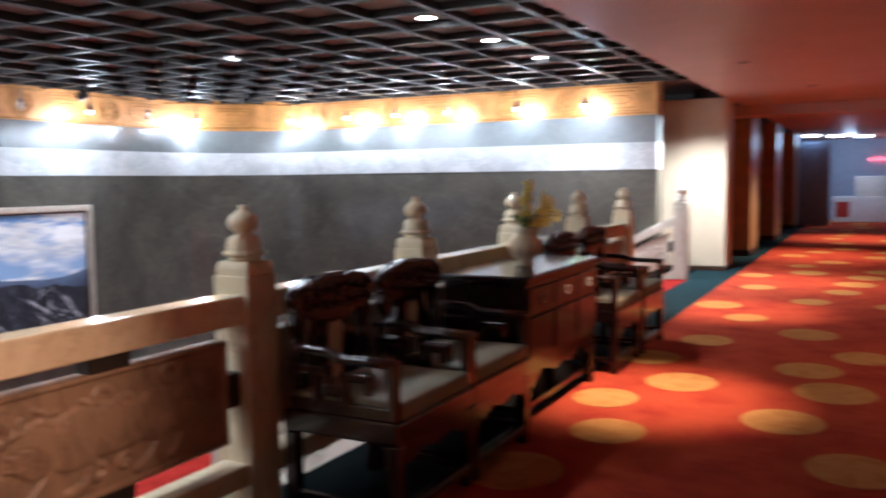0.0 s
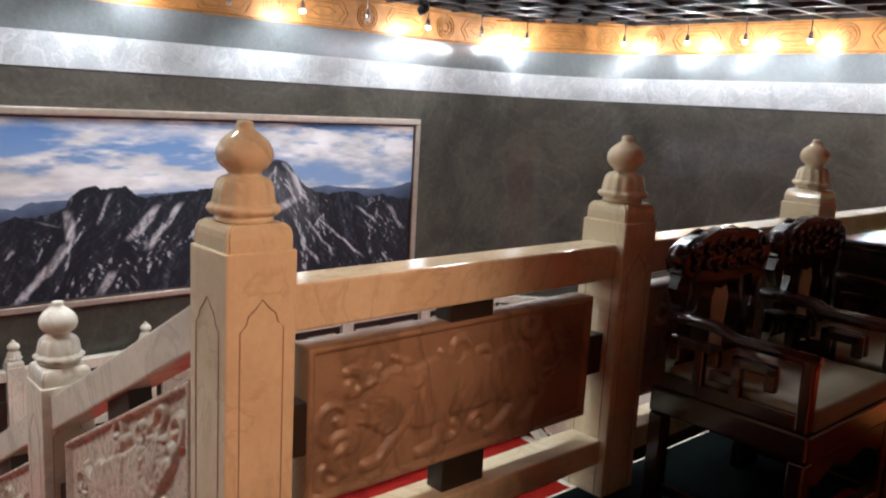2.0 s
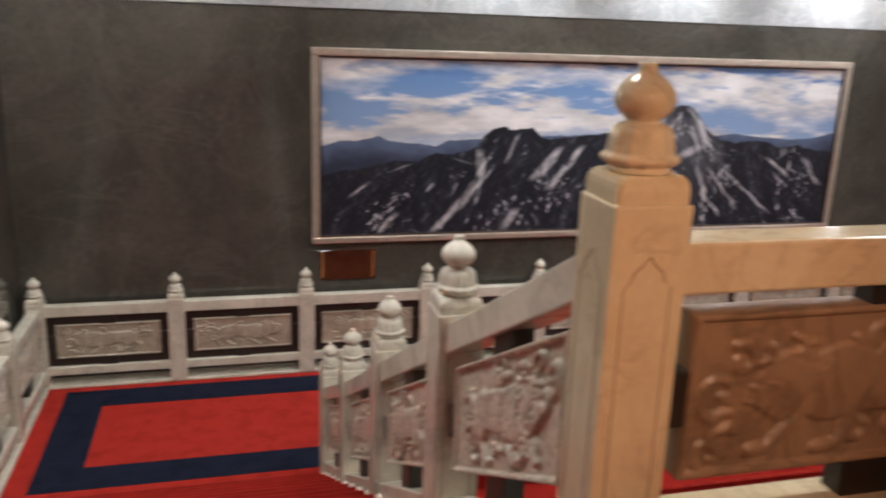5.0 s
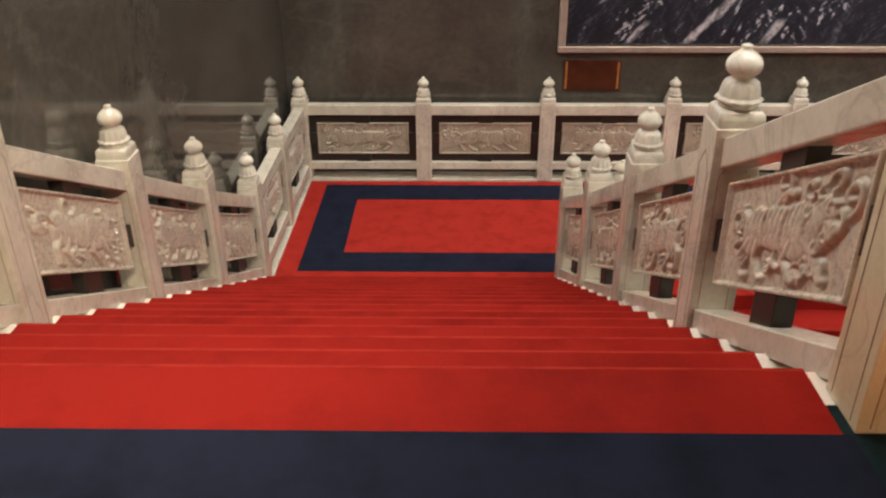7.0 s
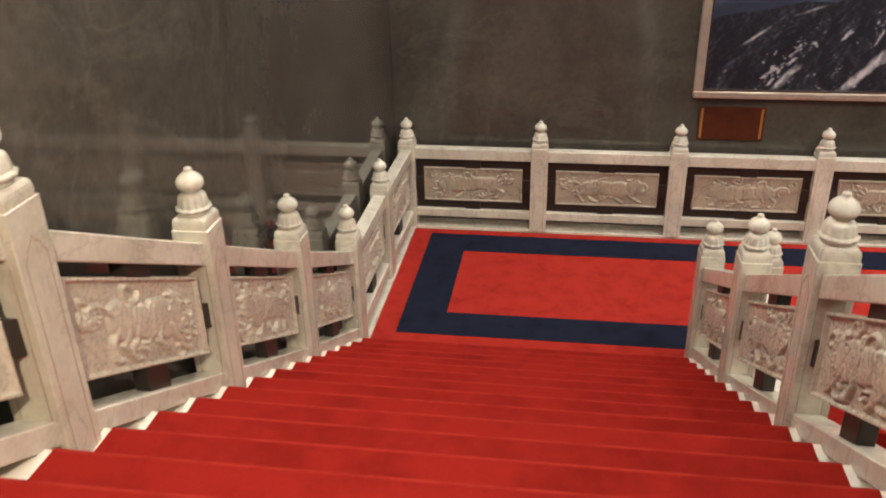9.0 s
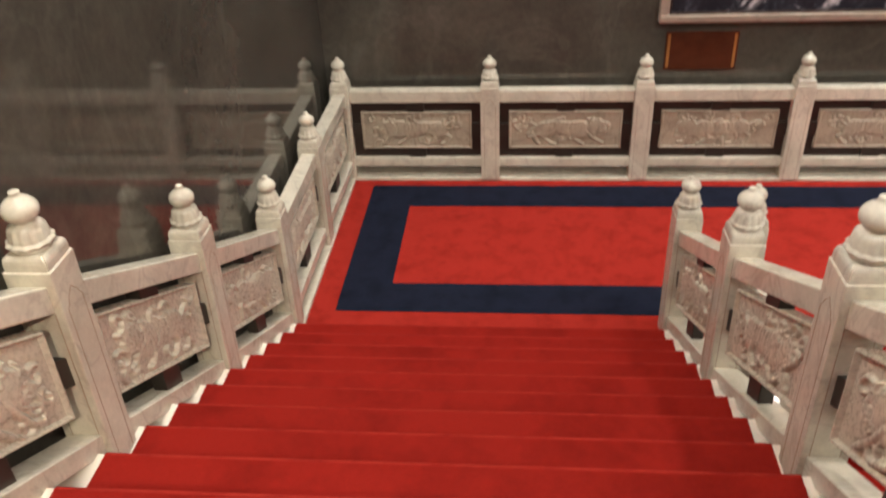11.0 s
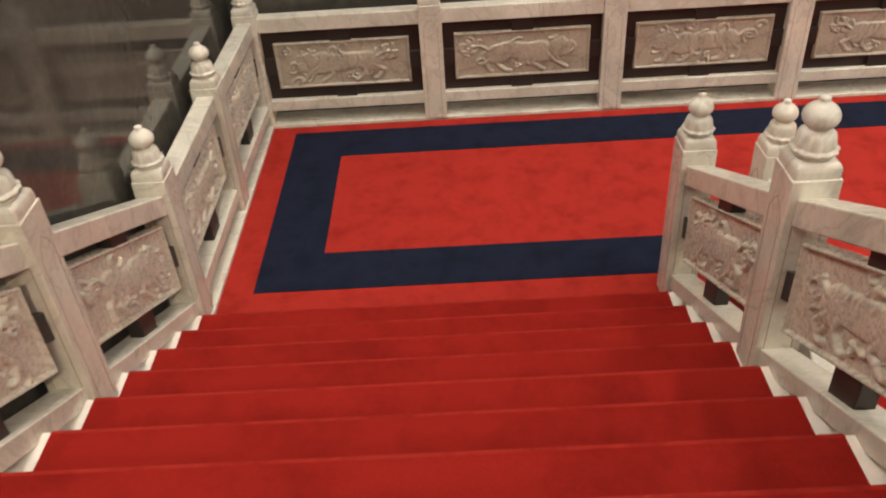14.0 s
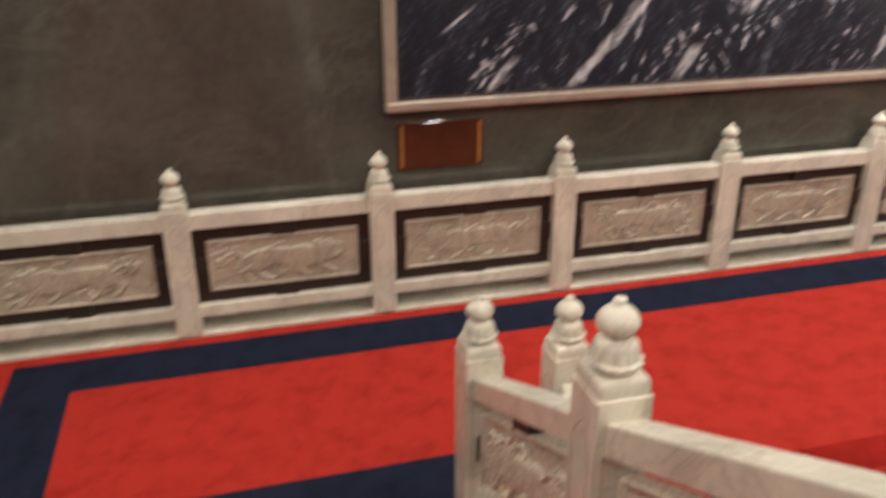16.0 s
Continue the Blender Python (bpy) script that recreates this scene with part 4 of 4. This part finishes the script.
structure("wall_end", cuboid(-2.1, 4.2, 31.0, 31.3, UP, CEIL), plain("pale blue lit wall", (0.4, 0.46, 0.6), 0.5), "pale blue wall at the corridor end", "wall")
kiosk = holder("kiosk", Matrix.Translation((0.2, 29.6, UP)), "white shop counter at the far corridor end", "counter")
part("body", cuboid(-0.9, 0.6, -0.3, 0.3, 0.0, 0.75, 0.02), plain("white laminate", (0.7, 0.68, 0.66), 0.35), kiosk)
part("shelf", cuboid(-0.3, 0.5, -0.2, 0.2, 0.752, 1.35, 0.03), plain("pale display", (0.6, 0.55, 0.5), 0.4), kiosk)
part("front_panel", cuboid(-0.8, -0.45, -0.31, -0.3, 0.15, 0.6), plain("red panel", (0.35, 0.03, 0.02), 0.4), kiosk)
sign = holder("light_sign", Matrix.Translation((0.55, 30.968, 1.95)), "narrow glowing red sign on the end wall", "sign")
part("tube", cuboid(-0.3, 0.3, -0.03, 0.03, -0.03, 0.03, 0.01), plain("red neon", (1.0, 0.05, 0.06), 0.5, 0.0, 0.0, 5.0, 6.0), sign)
blue = holder("partition", Matrix.Translation((-1.0, 27.5, UP)), "pale blue partition at the corridor end", "partition")
part("panel", cuboid(-0.5, 0.3, -0.1, 0.1, 0.0, 2.3, 0.01), plain("blue grey paint", (0.3, 0.38, 0.55), 0.5), blue)
for x, z in ((-1.2, 2.5), (-0.6, 2.4), (0.1, 2.5)):
    strip = holder("ceiling_light", Matrix.Translation((x, 28.6 + x, CORR - 0.001)), "small glowing ceiling light panel", "ceiling light", "light panels of the corridor end")
    part("diffuser", cuboid(-0.2, 0.2, -0.15, 0.15, -0.04, 0.0, 0.01), plain("blue white diffuser", (0.75, 0.88, 1.0), 0.5, 0.0, 0.0, 5.0, 8.0), strip)

# ---- rosewood furniture ----
INLAY = plain("pale marble inlay", (0.45, 0.37, 0.26), 0.3, 0.0, 0.2, 14.0)


def armchair(m, label):
    """Front towards +x, seat centre over the origin; 0.68 wide along y."""
    c = holder("armchair", m, label, "armchair", "carved rosewood armchairs")
    w, d = 0.33, 0.27
    part("seat_frame", cuboid(-d, d, -w, w, 0.36, 0.45, 0.01), ROSE, c)
    bm = bmesh.new()
    prism(bm, [(-w + 0.03, 0.36), (-w + 0.03, 0.3), (-w + 0.1, 0.27), (-0.12, 0.31), (0, 0.28), (0.12, 0.31), (w - 0.1, 0.27), (w - 0.03, 0.3), (w - 0.03, 0.36)], (d - 0.03, d - 0.005), "x")
    part("apron", bm, ROSE, c)
    for sx in (-1, 1):
        for sy in (-1, 1):
            leg = part("leg", cuboid(-0.028, 0.028, -0.028, 0.028, 0.0, 0.36, 0.008), ROSE, c)
            leg.location = (sx * (d - 0.03), sy * (w - 0.03), 0)
    for sy in (-1, 1):
        part("stretcher", cuboid(-d + 0.05, d - 0.05, sy * (w - 0.03) - 0.012, sy * (w - 0.03) + 0.012, 0.08, 0.115, 0.004), ROSE, c)
    part("footrest", cuboid(d - 0.05, d, -w + 0.05, w - 0.05, 0.07, 0.11, 0.006), ROSE, c)
    # back: shaped splat with an inlay, two uprights and a scrolled crest
    for sy in (-1, 1):
        bm = bmesh.new()
        prism(bm, [(sy * 0.2, 0.45), (sy * 0.24, 0.45), (sy * 0.27, 0.6), (sy * 0.25, 0.72), (sy * 0.29, 0.78), (sy * 0.25, 0.86), (sy * 0.2, 0.84), (sy * 0.22, 0.7), (sy * 0.21, 0.6)], (-d, -d + 0.035), "x")
        part("upright", bm, ROSE, c)
    bm = bmesh.new()
    prism(bm, [(-0.16, 0.45), (-0.15, 0.55), (-0.17, 0.66), (-0.13, 0.74), (-0.15, 0.86), (0.15, 0.86), (0.13, 0.74), (0.17, 0.66), (0.15, 0.55), (0.16, 0.45)], (-d, -d + 0.03), "x")
    splat = part("splat", bm, ROSE, c)
    bm = bmesh.new()
    prism(bm, [(-0.05, 0.5), (-0.04, 0.6), (-0.055, 0.72), (-0.035, 0.76), (0, 0.75), (0.035, 0.76), (0.055, 0.72), (0.04, 0.6), (0.05, 0.5)], (-d + 0.028, -d + 0.034), "x")
    part("inlay", bm, INLAY, splat, "pale marble inlay")
    bm = bmesh.new()
    prism(bm, [(-0.22, 0.790), (-0.29, 0.820), (-0.27, 0.870), (-0.29, 0.915), (-0.2, 0.955), (-0.11, 0.950), (-0.05, 0.970), (0.05, 0.970), (0.11, 0.950), (0.2, 0.955), (0.29, 0.915), (0.27, 0.870), (0.29, 0.820), (0.22, 0.790), (0.08, 0.805), (0, 0.780), (-0.08, 0.805)], (-d - 0.02, -d + 0.055), "x")
    bmesh.ops.bevel(bm, geom=bm.edges[:], offset=0.015, segments=3, affect="EDGES")
    crest = part("crest", bm, ROSE, c)
    rng = random.Random(5)
    for k in range(14):
        y, z, r, turn = -0.22 + 0.44 * (k % 7) / 6, 0.845 + 0.055 * (k // 7) + rng.uniform(-0.008, 0.008), rng.uniform(0.024, 0.036), rng.uniform(0, 6)
        leaf = tube(bmesh.new(), [(-d + 0.05 + 0.012 * i / 9, y + r * (1 - i / 12) * math.cos(turn + i * 0.6), z + r * (1 - i / 12) * math.sin(turn + i * 0.6)) for i in range(10)], 0.011, 6)
        part("carved_leaf", leaf, ROSE, crest, "", True)
    for y in (-0.265, 0.265):
        knob = part("volute", lathe(bmesh.new(), [(0.01, -0.034), (0.03, -0.03), (0.042, -0.015), (0.045, 0.0), (0.042, 0.015), (0.03, 0.03), (0.01, 0.034)], 18), ROSE, crest, "", True)
        knob.matrix_basis = pose(-d + 0.02, y, 0.885, 0, 90, 0)
    # arms: rail, front post and pierced fretwork
    for sy in (-1, 1):
        y = sy * (w - 0.02)
        bm = bmesh.new()
        tube(bm, [(-d + 0.03, y, 0.7), (-d + 0.12, y, 0.698), (-0.07, y, 0.696), (-0.04, y, 0.69), (-0.015, y, 0.677), (0.02, y, 0.672), (0.12, y, 0.671), (d - 0.005, y, 0.668)], 0.02, 10)
        arm = part("armrest", bm, ROSE, c, "", True)
        part("arm_post", cuboid(d - 0.05, d - 0.008, y - 0.02, y + 0.02, 0.45, 0.672, 0.008), ROSE, c)
        part("arm_panel", cuboid(-d + 0.03, d - 0.05, y - 0.013, y + 0.013, 0.45, 0.5, 0.005), ROSE, c)
        for a, b in (((-0.11, 0.5), (-0.11, 0.62)), ((-0.2, 0.62), (-0.06, 0.62)), ((-0.06, 0.585), (-0.06, 0.62)), ((-0.2, 0.57), (-0.2, 0.62)), ((0.02, 0.5), (0.02, 0.605)), ((0.02, 0.605), (0.13, 0.605)), ((0.13, 0.56), (0.13, 0.605)),
                     ((-0.05, 0.54), (0.02, 0.54))):
            x0, x1, z0, z1 = min(a[0], b[0]) - 0.019, max(a[0], b[0]) + 0.019, min(a[1], b[1]) - 0.019, max(a[1], b[1]) + 0.019
            part("fret_bar", cuboid(x0, x1, y - 0.014, y + 0.014, z0, z1, 0.007), ROSE, arm)
    return c


def seat_cushion(m):
    bm = cuboid(-0.23, 0.27, -0.295, 0.295, 0.0, 0.07, 0.014)
    bmesh.ops.subdivide_edges(bm, edges=[e for e in bm.edges if e.calc_length() > 0.2], cuts=4, use_grid_fill=True)
    cushion = part("seat_cushion", bm, CUSHION, None, "", True)
    cushion.matrix_basis = m
    return tagged(cushion, "thin beige silk cushion on a rosewood armchair", "cushion", "seat cushions")


XC = -1.36
chair = armchair(Matrix.Translation((XC, 5.0, UP)), "dark carved rosewood armchair with pale back inlay beside the balustrade")
pad = seat_cushion(Matrix.Translation((XC, 5.0, UP + 0.451)))
for y in (5.665, 7.95, 8.7):
    copy_thing(chair, Matrix.Translation((XC, y, UP)))
    copy_thing(pad, Matrix.Translation((XC, y, UP + 0.451)))


def side_cabinet(m):
    """A long altar-like cabinet, front towards +x."""
    c = holder("cabinet", m, "dark rosewood side cabinet with carved drawers under a vase", "cabinet")
    d, w = 0.25, 0.62
    part("top", cuboid(-d - 0.02, d + 0.02, -w - 0.03, w + 0.03, 0.8, 0.84, 0.01), ROSE, c)
    part("body", cuboid(-d, d, -w, w, 0.35, 0.8, 0.006), ROSE, c)
    for k in range(3):
        y = -0.41 + 0.41 * k
        drawer = part("drawer", cuboid(d - 0.003, d + 0.014, y - 0.19, y + 0.19, 0.64, 0.77, 0.006), ROSE, c)
        ring = bmesh.new()
        tube(ring, [(d + 0.022, y + 0.025 * math.cos(i * 0.524), 0.7 + 0.025 * math.sin(i * 0.524)) for i in range(12)], 0.004, 5, True)
        part("pull", ring, FRAMEM, drawer, "brass ring pull")
        part("door", cuboid(d - 0.003, d + 0.012, y - 0.19, y + 0.19, 0.38, 0.61, 0.008), ROSE, c)
    bm = bmesh.new()
    prism(bm, [(-w, 0.35), (-w, 0.24), (-w + 0.12, 0.21), (-0.35, 0.29), (-0.12, 0.24), (0, 0.27), (0.12, 0.24), (0.35, 0.29), (w - 0.12, 0.21), (w, 0.24), (w, 0.35)], (d - 0.04, d - 0.01), "x")
    part("apron", bm, ROSE, c)
    for sx in (-1, 1):
        for sy in (-1, 1):
            leg = part("leg", cuboid(-0.035, 0.035, -0.035, 0.035, 0.0, 0.35, 0.01), ROSE, c)
            leg.location = (sx * (d - 0.04), sy * (w - 0.04), 0)
    part("shelf", cuboid(-d + 0.04, d - 0.04, -w + 0.04, w - 0.04, 0.08, 0.11, 0.005), ROSE, c)
    return c


side_cabinet(Matrix.Translation((XC - 0.07, 6.79, UP)))


def vase(m):
    v = holder("vase", m, "cream ceramic vase of yellow orchids on the cabinet", "vase")
    part("body", lathe(bmesh.new(), [(0.05, 0.0), (0.06, 0.01), (0.05, 0.03), (0.085, 0.07), (0.105, 0.12), (0.1, 0.165), (0.07, 0.2), (0.06, 0.215), (0.085, 0.24), (0.075, 0.243), (0.05, 0.22)], 28, 10, 0.05, 0.05, 0.19), CREAM, v, "", True)
    leafy = plain("orchid leaf", (0.05, 0.09, 0.02), 0.4)
    petal = plain("yellow petal", (0.9, 0.8, 0.14), 0.5, 0.0, 0.15, 20.0)
    random.seed(9)
    for k in range(3):
        bend = [(-0.01, 0.04, 0.0), (0.02, 0.1, 0.0), (0.01, 0.17, -0.02)][k]
        pts = [Vector((0.02 * bend[0], 0, 0.2)).lerp(Vector((bend[0] * 2, bend[1] * 2.2, 0.5 - 0.09 * k)), i / 6) + Vector((0, 0.05 * (i / 6) ** 2 * k, 0)) for i in range(7)]
        bm = bmesh.new()
        tube(bm, pts, 0.004, 5)
        part("stem", bm, leafy, v)
        for i in range(2, 7):
            for _ in range(3):
                at = pts[i] + Vector((random.uniform(-0.03, 0.03), random.uniform(-0.035, 0.035), random.uniform(-0.03, 0.03)))
                bm = bmesh.new()
                for a in range(5):
                    t = a * 2 * math.pi / 5
                    n = [bm.verts.new(at), bm.verts.new(at + 0.038 * Vector((0.35, math.cos(t - 0.4), math.sin(t - 0.4)))), bm.verts.new(at + 0.054 * Vector((0.2, math.cos(t), math.sin(t)))),
                         bm.verts.new(at + 0.038 * Vector((0.35, math.cos(t + 0.4), math.sin(t + 0.4))))]
                    bm.faces.new(n)
                part("blossom", bm, petal, v)
    for a in range(5):
        bm = bmesh.new()
        t = a * 1.3
        pts = [Vector((0.15 * s * math.cos(t), 0.15 * s * math.sin(t), 0.22 + 0.1 * math.sin(s * 2.2))) for s in (0.1, 0.4, 0.7, 1.0)]
        left = [bm.verts.new(p + Vector((-math.sin(t), math.cos(t), 0)) * q) for p, q in zip(pts, (0.01, 0.028, 0.022, 0.002))]
        right = [bm.verts.new(p - Vector((-math.sin(t), math.cos(t), 0)) * q) for p, q in zip(pts, (0.01, 0.028, 0.022, 0.002))]
        for i in range(3):
            bm.faces.new((left[i], left[i + 1], right[i + 1], right[i]))
        part("leaf", bm, leafy, v)
    return v


vase(Matrix.Translation((XC - 0.04, 6.7, UP + 0.841)) @ Matrix.Scale(0.95, 4))
